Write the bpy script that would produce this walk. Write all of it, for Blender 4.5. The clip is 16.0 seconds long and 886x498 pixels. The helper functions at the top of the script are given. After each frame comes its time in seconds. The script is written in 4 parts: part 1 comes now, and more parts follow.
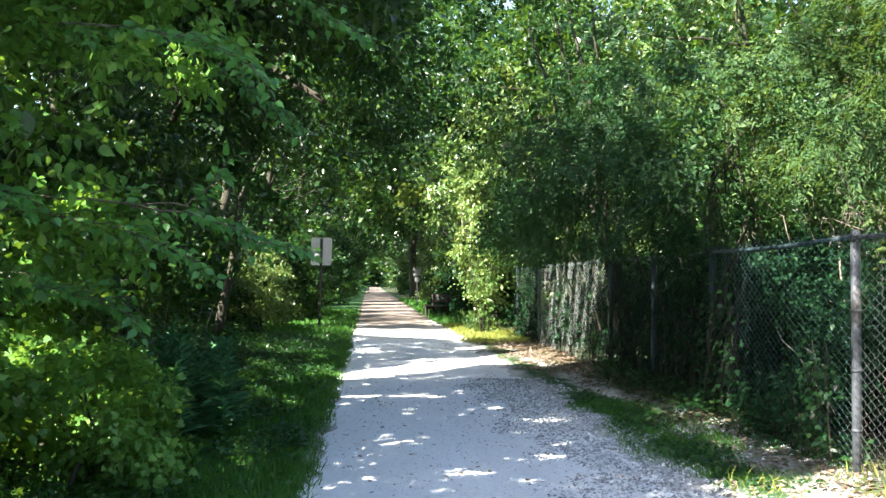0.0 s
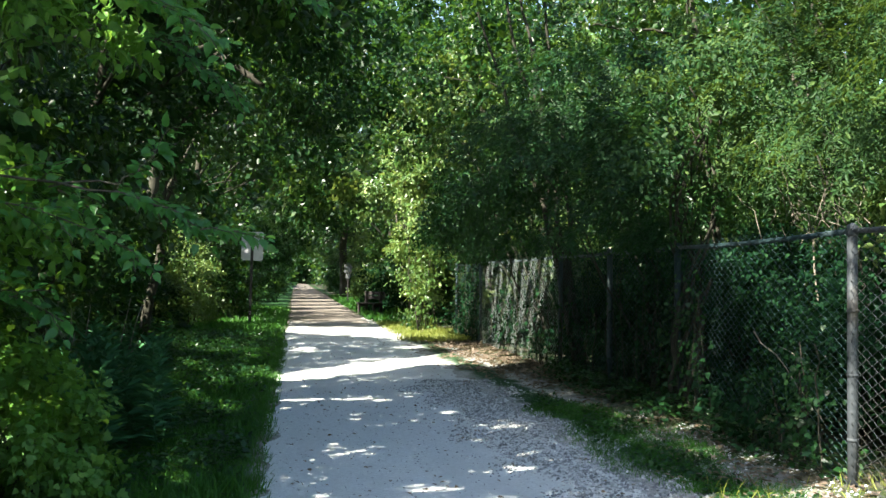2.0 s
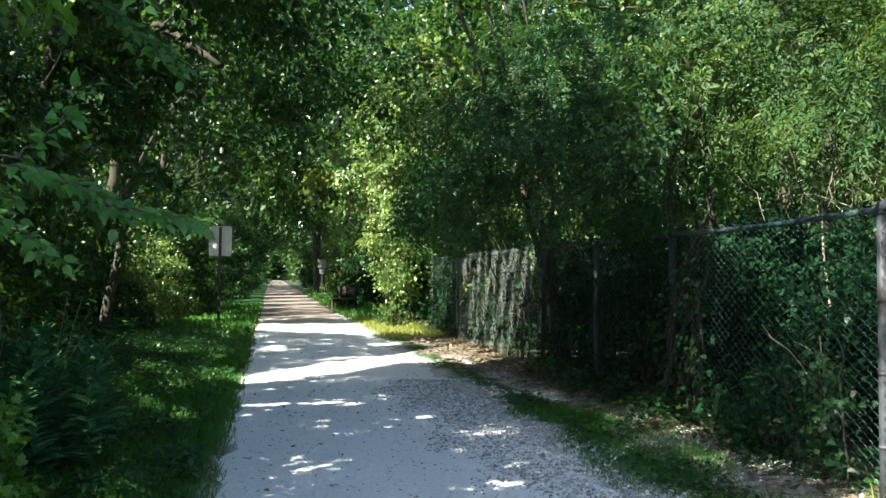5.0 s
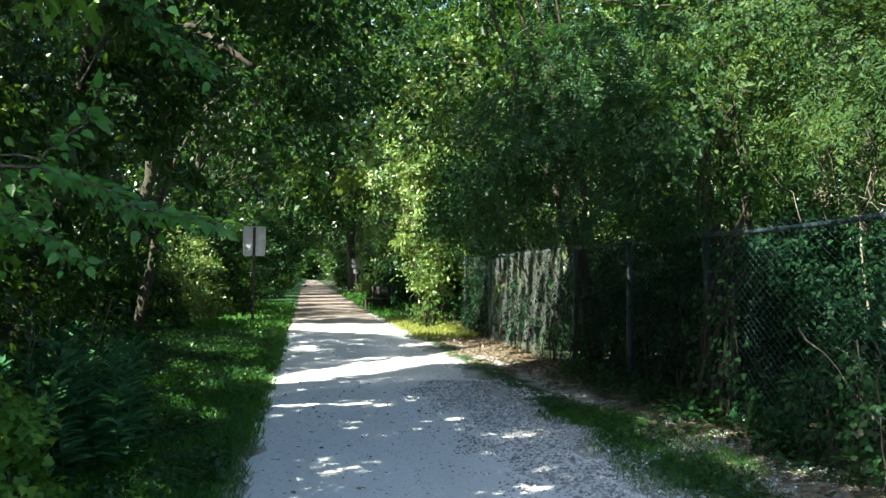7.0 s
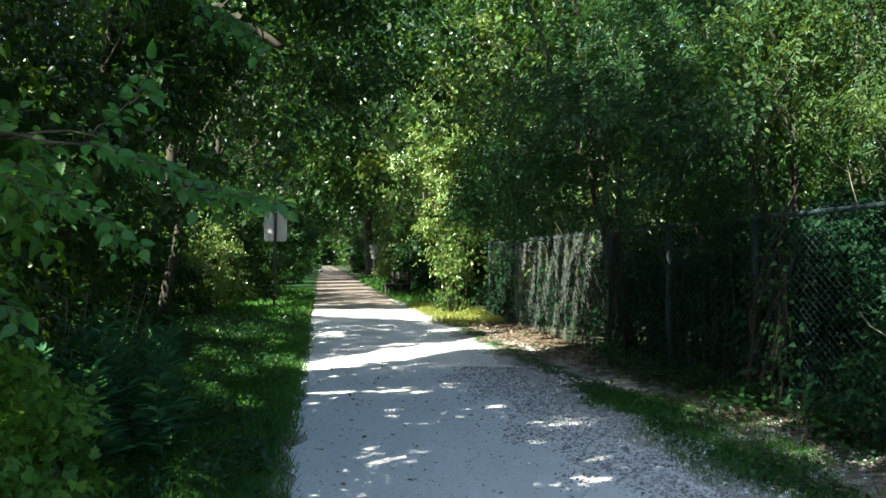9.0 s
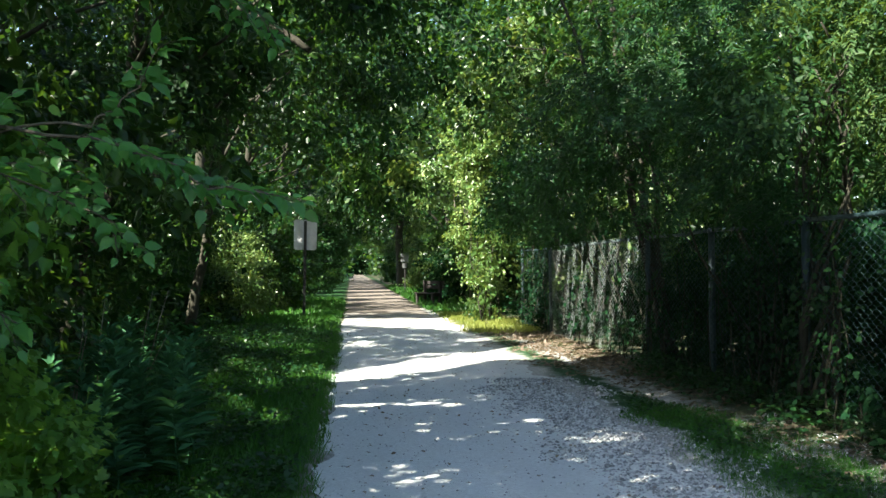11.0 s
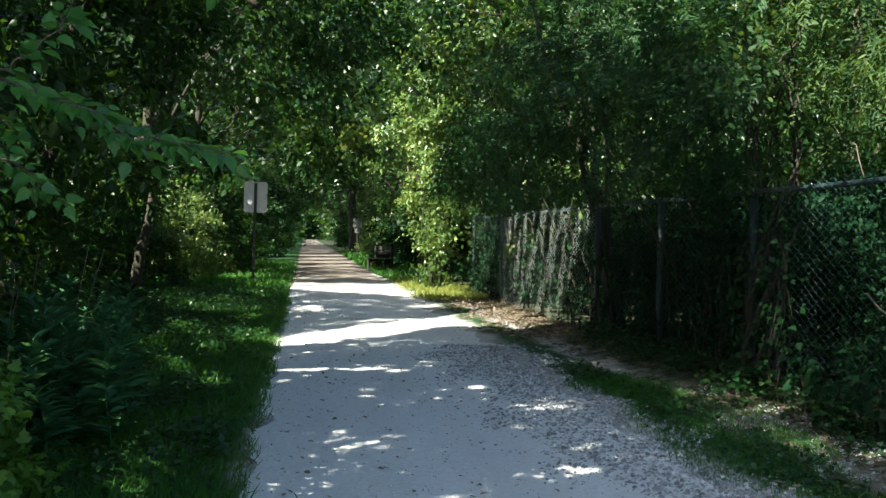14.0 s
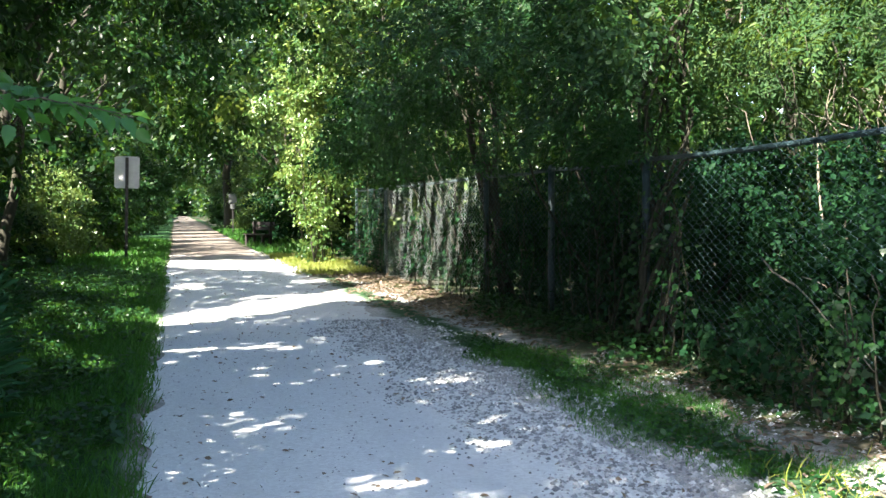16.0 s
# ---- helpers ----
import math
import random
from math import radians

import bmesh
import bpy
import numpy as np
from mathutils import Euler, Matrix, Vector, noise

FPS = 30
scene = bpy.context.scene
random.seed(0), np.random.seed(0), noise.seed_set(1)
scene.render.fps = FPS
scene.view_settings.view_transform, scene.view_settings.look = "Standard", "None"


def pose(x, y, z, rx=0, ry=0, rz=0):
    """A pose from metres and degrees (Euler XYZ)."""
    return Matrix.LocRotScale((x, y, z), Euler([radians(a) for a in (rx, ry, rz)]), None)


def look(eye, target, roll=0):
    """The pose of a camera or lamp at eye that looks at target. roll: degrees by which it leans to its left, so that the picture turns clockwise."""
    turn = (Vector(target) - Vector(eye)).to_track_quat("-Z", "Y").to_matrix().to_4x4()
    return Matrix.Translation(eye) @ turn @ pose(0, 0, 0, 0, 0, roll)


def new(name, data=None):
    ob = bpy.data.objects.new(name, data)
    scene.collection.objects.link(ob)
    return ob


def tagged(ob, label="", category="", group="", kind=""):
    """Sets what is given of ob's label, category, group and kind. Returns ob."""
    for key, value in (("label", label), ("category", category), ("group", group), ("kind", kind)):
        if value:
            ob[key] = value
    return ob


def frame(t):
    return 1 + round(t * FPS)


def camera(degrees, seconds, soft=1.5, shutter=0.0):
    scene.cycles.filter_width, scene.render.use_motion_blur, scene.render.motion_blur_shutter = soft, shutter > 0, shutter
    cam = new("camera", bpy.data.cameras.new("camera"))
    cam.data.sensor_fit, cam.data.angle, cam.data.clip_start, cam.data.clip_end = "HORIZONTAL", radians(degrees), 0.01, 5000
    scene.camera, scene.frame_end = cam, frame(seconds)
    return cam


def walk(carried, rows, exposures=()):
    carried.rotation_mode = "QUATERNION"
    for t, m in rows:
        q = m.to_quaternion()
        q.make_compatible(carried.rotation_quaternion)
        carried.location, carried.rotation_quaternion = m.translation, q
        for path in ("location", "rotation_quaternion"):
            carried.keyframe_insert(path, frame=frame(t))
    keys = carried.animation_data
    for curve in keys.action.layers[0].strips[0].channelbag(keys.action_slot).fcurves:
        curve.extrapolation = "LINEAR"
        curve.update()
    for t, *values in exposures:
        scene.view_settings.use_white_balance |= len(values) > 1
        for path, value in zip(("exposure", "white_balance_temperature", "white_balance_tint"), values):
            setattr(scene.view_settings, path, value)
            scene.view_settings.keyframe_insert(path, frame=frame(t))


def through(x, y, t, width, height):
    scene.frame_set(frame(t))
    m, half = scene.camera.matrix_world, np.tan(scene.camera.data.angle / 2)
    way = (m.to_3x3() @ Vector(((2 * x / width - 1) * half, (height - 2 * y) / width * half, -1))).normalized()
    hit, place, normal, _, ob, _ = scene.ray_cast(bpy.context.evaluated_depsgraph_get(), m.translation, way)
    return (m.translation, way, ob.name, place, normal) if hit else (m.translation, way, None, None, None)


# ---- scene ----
cam = camera(47.5, 16.0)
PATH = [
    (0, (-0.001, -0.097, 1.472), (0.145, 1.897, 1.535), 0.1),
    (0.5, (-0.059, 0.112, 1.469), (0.133, 2.102, 1.539), 0.1),
    (1, (-0.165, 0.313, 1.47), (0.078, 2.297, 1.548), 0.6),
    (1.5, (-0.208, 0.47, 1.438), (0.062, 2.45, 1.507), 0.7),
    (2, (-0.192, 0.704, 1.449), (0.097, 2.682, 1.508), 0.5),
    (2.5, (-0.12, 0.909, 1.443), (0.19, 2.884, 1.504), 0.1),
    (3, (-0.114, 1.052, 1.415), (0.226, 3.022, 1.471), -0.1),
    (3.2, (-0.12, 1.151, 1.412), (0.234, 3.119, 1.467), 0.1),
    (5.5, (-0.029, 1.65, 1.432), (0.295, 3.623, 1.479), -0.4),
    (6, (-0.021, 1.665, 1.436), (0.268, 3.643, 1.489), -0.0),
    (6.5, (0.005, 1.677, 1.435), (0.282, 3.657, 1.488), 0.1),
    (7, (0.01, 1.684, 1.436), (0.279, 3.665, 1.484), -0.1),
    (7.5, (-0.016, 1.709, 1.418), (0.222, 3.695, 1.456), -0.3),
    (8, (-0.049, 1.77, 1.404), (0.174, 3.757, 1.428), -0.4),
    (8.5, (-0.122, 1.883, 1.433), (0.115, 3.869, 1.452), -0.4),
    (9, (-0.206, 1.984, 1.423), (0.036, 3.97, 1.442), -0.3),
    (9.5, (-0.246, 2.059, 1.408), (-0.011, 4.045, 1.432), -0.1),
    (9.7, (-0.26, 2.101, 1.405), (-0.051, 4.089, 1.431), -0.0),
    (11.8, (-0.108, 2.507, 1.402), (0.071, 4.499, 1.443), -0.5),
    (12, (-0.102, 2.512, 1.406), (0.085, 4.502, 1.444), -0.3),
    (12.5, (-0.091, 2.53, 1.398), (0.125, 4.518, 1.423), 0.4),
    (13, (-0.081, 2.551, 1.386), (0.159, 4.537, 1.393), 0.7),
    (13.5, (-0.08, 2.552, 1.383), (0.171, 4.536, 1.377), 0.7),
    (14, (-0.097, 2.537, 1.38), (0.175, 4.519, 1.352), 0.7),
    (14.5, (-0.108, 2.546, 1.38), (0.162, 4.527, 1.333), 0.8),
    (15, (-0.142, 2.607, 1.379), (0.126, 4.588, 1.315), 0.7),
    (15.5, (-0.191, 2.716, 1.38), (0.164, 4.683, 1.308), 0.6),
    (16, (-0.221, 2.781, 1.355), (0.291, 4.712, 1.277), -0.1),
]
EXPOSURES = [(0, 3.06, 6500, 18.0), (0.4, 2.56, 6500, 12.0), (1.5, 2.51, 6500, 10.0), (2.4, 2.41, 6500, 10.0), (2.8, 2.61, 6500, 13.0), (3.1, 3.01, 6500, 18.0), (5.3, 2.41, 6500, 11.0), (6, 2.31, 6500, 10.0), (7, 2.46, 6500, 10.0), (8, 2.36, 6500, 10.0), (9.5, 2.31, 6500, 10.0), (12, 2.45, 6500, 10.0), (13, 2.25, 6500, 10.0), (14.5, 2.15, 6500, 10.0), (15.1, 2.4, 6500, 11.0), (15.5, 3.23, 6500, 17.0), (16, 2.98, 6500, 16.0)]
walk(cam, [(t, look(eye, aim, roll)) for t, eye, aim, roll in PATH], EXPOSURES)

# ---- world, sun ----
SUN = Vector((-0.84, -0.54, 0.95)).normalized()
sky_world = bpy.data.worlds.new("sky")
scene.world = sky_world
sky_world.use_nodes = True
sky_nodes = sky_world.node_tree
sky_tex = sky_nodes.nodes.new("ShaderNodeTexSky")
sky_tex.sky_type = "NISHITA"
sky_tex.sun_disc = False
sky_tex.sun_elevation = math.asin(SUN.z)
sky_tex.sun_rotation = math.atan2(SUN.x, SUN.y)
sky_tex.air_density, sky_tex.dust_density = 1.0, 1.5
sky_nodes.links.new(sky_tex.outputs[0], sky_nodes.nodes["Background"].inputs[0])
sky_nodes.nodes["Background"].inputs[1].default_value = 0.074
sun_lamp = new("sun", bpy.data.lights.new("sun", "SUN"))
sun_lamp.data.energy, sun_lamp.data.angle, sun_lamp.data.color = 5.0, radians(0.53), (1.0, 0.94, 0.82)
sun_lamp.matrix_world = look(SUN * 60, (0, 0, 0))


# ---- materials ----
class Mat:
    """A small node-tree writer."""

    def __init__(self, name):
        self.m = bpy.data.materials.new(name)
        self.m.use_nodes = True
        self.t = self.m.node_tree
        self.b = self.t.nodes["Principled BSDF"]
        self.out = self.t.nodes["Material Output"]

    def node(self, kind, **sets):
        n = self.t.nodes.new(kind)
        for k, v in sets.items():
            n.inputs[k.replace("_", " ")].default_value = v
        return n

    def link(self, a, b):
        self.t.links.new(a, b)

    def where(self):
        return self.t.nodes.new("ShaderNodeNewGeometry").outputs["Position"]

    def noise(self, scale, detail=4.0, rough=0.6, at=None):
        n = self.node("ShaderNodeTexNoise", Scale=scale, Detail=detail, Roughness=rough)
        self.link(at or self.where(), n.inputs["Vector"])
        return n.outputs["Fac"]

    def ramp(self, fac, stops):
        r = self.t.nodes.new("ShaderNodeValToRGB")
        e = r.color_ramp.elements
        while len(e) < len(stops):
            e.new(0.5)
        for q, (p, c) in zip(e, stops):
            q.position, q.color = p, (*c, 1)
        self.link(fac, r.inputs[0])
        return r.outputs[0]

    def mix(self, fac, a, b, how="MIX"):
        n = self.t.nodes.new("ShaderNodeMix")
        n.data_type, n.blend_type = "RGBA", how
        for v, i in ((fac, 0), (a, 6), (b, 7)):
            if isinstance(v, (int, float)):
                n.inputs[i].default_value = v
            elif isinstance(v, tuple):
                n.inputs[i].default_value = (*v, 1)
            else:
                self.link(v, n.inputs[i])
        return n.outputs[2]

    def math(self, op, a, b=0.0):
        n = self.t.nodes.new("ShaderNodeMath")
        n.operation = op
        for v, i in ((a, 0), (b, 1)):
            if isinstance(v, (int, float)):
                n.inputs[i].default_value = v
            else:
                self.link(v, n.inputs[i])
        return n.outputs[0]

    def bump(self, height, strength=0.4, distance=0.01):
        n = self.node("ShaderNodeBump", Strength=strength, Distance=distance)
        self.link(height, n.inputs["Height"])
        return n.outputs[0]

    def done(self, color, rough=0.8, normal=None, metal=0.0, spec=0.5):
        b = self.b
        if isinstance(color, tuple):
            b.inputs["Base Color"].default_value = (*color, 1)
        else:
            self.link(color, b.inputs["Base Color"])
        if isinstance(rough, (int, float)):
            b.inputs["Roughness"].default_value = rough
        else:
            self.link(rough, b.inputs["Roughness"])
        b.inputs["Metallic"].default_value = metal
        b.inputs["Specular IOR Level"].default_value = spec
        if normal:
            self.link(normal, b.inputs["Normal"])
        return self.m


def leaf_material(name, dark, mid, light, through=0.27, gloss=0.4, spread=1.0, sheen=0.24):
    """Leaf: each blade its own tint, patches of older and younger growth, light shining through."""
    k = Mat(name)
    each = k.t.nodes.new("ShaderNodeNewGeometry").outputs["Random Per Island"]
    patch = k.noise(0.55 * spread, 3.0)
    clump = k.noise(2.4 * spread, 2.0)
    f = k.math("ADD", k.math("MULTIPLY", each, 0.32), k.math("MULTIPLY", k.math("SUBTRACT", patch, 0.25), 0.75))
    f = k.math("ADD", f, k.math("MULTIPLY", k.math("SUBTRACT", clump, 0.4), 0.9))
    col = k.ramp(f, ((0.12, dark), (0.5, mid), (0.95, light)))
    col = k.mix(k.math("MULTIPLY", k.noise(90.0, 2.0), 0.35), col, tuple(c * 0.55 for c in dark))
    b = k.b
    k.link(col, b.inputs["Base Color"])
    b.inputs["Roughness"].default_value = gloss
    b.inputs["Specular IOR Level"].default_value = sheen
    tr = k.t.nodes.new("ShaderNodeBsdfTranslucent")
    k.link(k.mix(0.55, col, tuple(min(1, c * s) for c, s in zip(light, (1.3, 1.36, 0.6)))), tr.inputs["Color"])
    mx = k.t.nodes.new("ShaderNodeMixShader")
    mx.inputs[0].default_value = through
    k.link(b.outputs[0], mx.inputs[1])
    k.link(tr.outputs[0], mx.inputs[2])
    k.link(mx.outputs[0], k.out.inputs["Surface"])
    return k.m


LEAF_BROAD = leaf_material("broad_leaf", (0.0035, 0.0184, 0.0051), (0.0133, 0.0544, 0.0113), (0.1271, 0.2361, 0.0372), gloss=0.36, sheen=0.34)
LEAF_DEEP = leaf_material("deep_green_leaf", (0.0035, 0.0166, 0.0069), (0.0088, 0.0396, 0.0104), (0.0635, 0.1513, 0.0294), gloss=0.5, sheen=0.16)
# pale leaf for growth in the sun: part of the glare is its colour
LEAF_SUNLIT = leaf_material("sunlit_leaf", (0.0100, 0.0446, 0.0136), (0.0882, 0.1752, 0.0425), (0.3719, 0.4462, 0.1626), through=0.25, gloss=0.36, sheen=0.4)
LEAF_FROND = leaf_material("compound_leaf", (0.0080, 0.0323, 0.0113), (0.0309, 0.0784, 0.0224), (0.1624, 0.2351, 0.0527), through=0.25, gloss=0.55, sheen=0.16)
# tones set for growth over the fence, with some of its shade in the colour
LEAF_SHADE = leaf_material("shade_toned_leaf", (0.0045, 0.0240, 0.0095), (0.0168, 0.0646, 0.0190), (0.0697, 0.1540, 0.0363), through=0.26, gloss=0.45, sheen=0.2)
LEAF_BRANCH = leaf_material("toothed_leaf", (0.0230, 0.0959, 0.0259), (0.0583, 0.1974, 0.0405), (0.1395, 0.3495, 0.0656), through=0.34, gloss=0.38, sheen=0.35, spread=3.0)
LEAF_VINE = leaf_material("vine_leaf", (0.0053, 0.0240, 0.0095), (0.0150, 0.0646, 0.0181), (0.0812, 0.1770, 0.0389), spread=3.0)
LEAF_WEED = leaf_material("weed_leaf", (0.0291, 0.1061, 0.0483), (0.0547, 0.1678, 0.0726), (0.0936, 0.2490, 0.1027), through=0.25, gloss=0.6, sheen=0.12, spread=3.0)
LEAF_NEAR = leaf_material("grape_leaf", (0.0071, 0.0351, 0.0095), (0.0663, 0.1835, 0.0294), (0.2118, 0.3579, 0.0509), spread=2.0)
# darkened copy for leaves in deep shade: the shade is in the colour
LEAF_DARK = leaf_material("shade_darkened_leaf", (0.0035, 0.0202, 0.0095), (0.0097, 0.0443, 0.0173), (0.0353, 0.0996, 0.0328), through=0.28, gloss=0.6, sheen=0.08)
# bright yellow-green with sunlight put into the colour, for lit leaves near the walker
LEAF_YELLOW_LIT = leaf_material("yellow_lit_leaf", (0.03, 0.105, 0.026), (0.10, 0.25, 0.045), (0.26, 0.42, 0.08), through=0.38, spread=4.0)
GRASS = leaf_material("grass_blade", (0.0194, 0.0877, 0.0146), (0.0486, 0.1660, 0.0259), (0.1148, 0.2582, 0.0432), through=0.35, spread=2.0)
GRASS_DRY = leaf_material("yellowing_grass_blade", (0.11, 0.17, 0.03), (0.23, 0.265, 0.06), (0.40, 0.40, 0.15), through=0.4, spread=2.0)


def bark_material(name, dark, light):
    k = Mat(name)
    n = k.noise(14.0, 6.0, 0.7)
    big = k.noise(1.5, 3.0)
    col = k.mix(k.math("MULTIPLY", big, 0.6), k.ramp(n, ((0.3, dark), (0.7, light))), (0.05, 0.06, 0.035))
    return k.done(col, 0.92, k.bump(n, 0.8, 0.02), spec=0.2)


BARK = bark_material("bark", (0.045, 0.036, 0.028), (0.16, 0.135, 0.11))
BARK_DARK = bark_material("dark_bark", (0.016, 0.014, 0.012), (0.055, 0.047, 0.039))
BARK_PALE = bark_material("pale_twig", (0.13, 0.11, 0.085), (0.34, 0.30, 0.24))


def gravel_material():
    """Crushed limestone: pale dust, fine chips, darker damp tread lines along the way; far shade painted brown."""
    k = Mat("limestone_gravel")
    grain = k.noise(160.0, 3.0, 0.7)
    chips = k.t.nodes.new("ShaderNodeTexVoronoi")
    chips.inputs["Scale"].default_value = 55.0
    k.link(k.where(), chips.inputs["Vector"])
    sep = k.t.nodes.new("ShaderNodeSeparateColor")
    k.link(chips.outputs["Color"], sep.inputs[0])
    stretch = k.t.nodes.new("ShaderNodeMapping")
    stretch.inputs["Scale"].default_value = (1.5, 0.16, 1.0)
    k.link(k.where(), stretch.inputs["Vector"])
    wear = k.noise(1.2, 5.0, 0.65, stretch.outputs[0])
    patch = k.noise(2.6, 6.0, 0.7)
    col = k.ramp(grain, ((0.25, (0.52, 0.545, 0.53)), (0.75, (0.74, 0.775, 0.75))))
    col = k.mix(0.28, col, k.ramp(sep.outputs[0], ((0.0, (0.26, 0.27, 0.27)), (1.0, (0.68, 0.73, 0.73)))))
    col = k.mix(k.ramp(wear, ((0.42, (0, 0, 0)), (0.68, (0.5, 0.5, 0.5)))), col, (0.48, 0.505, 0.5))
    col = k.mix(k.ramp(patch, ((0.5, (0, 0, 0)), (0.75, (0.4, 0.4, 0.4)))), col, (0.62, 0.665, 0.665))
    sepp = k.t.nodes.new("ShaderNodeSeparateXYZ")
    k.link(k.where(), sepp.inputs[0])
    # shade over the far trail, put into the colour as a growing brown
    far_shade = k.math("MULTIPLY", k.math("SUBTRACT", sepp.outputs[1], 24.0), 0.075)
    far_shade = k.math("ADD", far_shade, k.math("MULTIPLY", k.math("SUBTRACT", k.noise(0.7, 4.0), 0.5), 1.2))
    col = k.mix(k.ramp(far_shade, ((0.0, (0, 0, 0)), (0.8, (0.92, 0.92, 0.92)))), col, (0.14, 0.115, 0.09))
    h = k.math("ADD", k.math("MULTIPLY", chips.outputs["Distance"], 0.8), grain)
    return k.done(col, 0.95, k.bump(h, 0.55, 0.006), spec=0.15)


def soil_material():
    """Woodland soil, mossy in patches; crushed stone has spread over it beside the trail."""
    k = Mat("woodland_soil")
    fine, big = k.noise(40.0, 5.0, 0.7), k.noise(0.9, 5.0)
    col = k.ramp(fine, ((0.3, (0.06, 0.05, 0.038)), (0.7, (0.19, 0.16, 0.125))))
    col = k.mix(k.ramp(big, ((0.36, (0, 0, 0)), (0.56, (0.85, 0.85, 0.85)))), col, (0.035, 0.062, 0.02))
    sep = k.t.nodes.new("ShaderNodeSeparateXYZ")
    k.link(k.where(), sep.inputs[0])
    away = k.math("ABSOLUTE", k.math("SUBTRACT", sep.outputs[0], 1.42))
    spread = k.math("ADD", k.math("MULTIPLY", k.math("SUBTRACT", 2.1, away), 1.6), k.math("MULTIPLY", k.math("SUBTRACT", k.noise(2.2, 6.0, 0.75), 0.5), 2.6))
    spread = k.math("SUBTRACT", spread, k.math("MAXIMUM", 0.0, k.math("MULTIPLY", k.math("SUBTRACT", sep.outputs[1], 27.0), 0.15)))
    turf = k.math("SUBTRACT", 1.0, k.math("MULTIPLY", k.math("ABSOLUTE", k.math("SUBTRACT", sep.outputs[0], 2.72)), 2.4))
    turf = k.math("ADD", turf, k.math("MULTIPLY", k.math("SUBTRACT", k.noise(1.8, 6.0, 0.7), 0.5), 2.2))
    lawn = k.math("MULTIPLY", k.math("SUBTRACT", -0.45, sep.outputs[0]), 7.0)
    turf = k.math("MAXIMUM", turf, lawn)
    stone = k.ramp(k.noise(120.0, 3.0, 0.75), ((0.3, (0.24, 0.24, 0.225)), (0.7, (0.56, 0.56, 0.54))))
    col = k.mix(k.ramp(spread, ((0.1, (0, 0, 0)), (0.75, (0.9, 0.9, 0.9)))), col, stone)
    col = k.mix(k.ramp(turf, ((0.15, (0, 0, 0)), (0.7, (0.95, 0.95, 0.95)))), col, k.ramp(fine, ((0.3, (0.009, 0.042, 0.012)), (0.7, (0.026, 0.09, 0.024)))))
    return k.done(col, 0.95, k.bump(fine, 0.8, 0.02), spec=0.15)


GRAVEL, SOIL = gravel_material(), soil_material()


def plain(name, low, high, scale=20.0, rough=0.6, metal=0.0, bump=0.2, stain=None):
    k = Mat(name)
    n = k.noise(scale, 5.0, 0.65)
    col = k.ramp(n, ((0.3, low), (0.7, high)))
    if stain:
        col = k.mix(k.ramp(k.noise(3.0, 5.0), ((0.5, (0, 0, 0)), (0.72, (0.7, 0.7, 0.7)))), col, stain)
    r = k.math("ADD", k.math("MULTIPLY", n, 0.3), rough - 0.15)
    return k.done(col, r, k.bump(n, bump, 0.003), metal)


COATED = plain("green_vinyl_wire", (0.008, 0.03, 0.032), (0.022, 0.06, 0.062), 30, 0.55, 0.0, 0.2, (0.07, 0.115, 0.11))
GALVANISED = plain("weathered_galvanised_steel", (0.025, 0.033, 0.038), (0.058, 0.068, 0.075), 25, 0.65, 0.2, 0.3, (0.13, 0.11, 0.088))
RAIL = plain("dark_green_rail", (0.008, 0.024, 0.027), (0.020, 0.045, 0.05), 18, 0.6, 0.0, 0.2, (0.04, 0.06, 0.065))
PANEL_BACK = plain("aluminium_panel", (0.36, 0.37, 0.38), (0.46, 0.47, 0.48), 8, 0.55, 0.2, 0.1, (0.33, 0.34, 0.33))
PANEL_WHITE = plain("dull_grey_panel", (0.09, 0.1, 0.1), (0.14, 0.15, 0.15), 9, 0.5, 0.0, 0.1)
POST_BROWN = plain("dark_steel_post", (0.012, 0.012, 0.012), (0.028, 0.026, 0.024), 30, 0.7, 0.0, 0.3)
OLD_WOOD = plain("old_dark_wood", (0.010, 0.008, 0.007), (0.030, 0.024, 0.021), 22, 0.85, 0.0, 0.7)
DRY_LEAF = leaf_material("dry_leaf", (0.085, 0.065, 0.05), (0.19, 0.145, 0.11), (0.40, 0.335, 0.27), through=0.15, gloss=0.7)
# lit copy of the fence wire: sunlight is put into its pale colour
SUNLIT_WIRE = plain("sunlit_pale_wire", (0.2, 0.25, 0.24), (0.36, 0.41, 0.39), 30, 0.5, 0.2, 0.2)


def chip_material():
    """Broken stone: each chip of its own grey, dusty on some faces."""
    k = Mat("limestone_chip")
    each = k.t.nodes.new("ShaderNodeNewGeometry").outputs["Random Per Island"]
    col = k.ramp(each, ((0.0, (0.10, 0.105, 0.11)), (0.45, (0.27, 0.285, 0.29)), (0.8, (0.45, 0.47, 0.46)), (1.0, (0.72, 0.74, 0.71))))
    col = k.mix(k.math("MULTIPLY", k.noise(70.0, 3.0), 0.4), col, (0.3, 0.31, 0.3))
    return k.done(col, 0.92, k.bump(k.noise(220.0, 2.0), 0.3, 0.002), spec=0.2)


STONE = chip_material()


# ---- builders ----
rng = np.random.default_rng(7)


def part(name, data, material, parent, label=""):
    """Links a bmesh or mesh as one object under parent (same local frame)."""
    if isinstance(data, bmesh.types.BMesh):
        me = bpy.data.meshes.new(name)
        data.to_mesh(me)
        data.free()
    else:
        me = data
    if material and not me.materials:
        me.materials.append(material)
    ob = new(name, me)
    ob.parent = parent
    return tagged(ob, label)


def thing(name, at, label, category, group=""):
    ob = new(name)
    ob.empty_display_size = 0.2
    ob.location = at
    return tagged(ob, label, category, group)


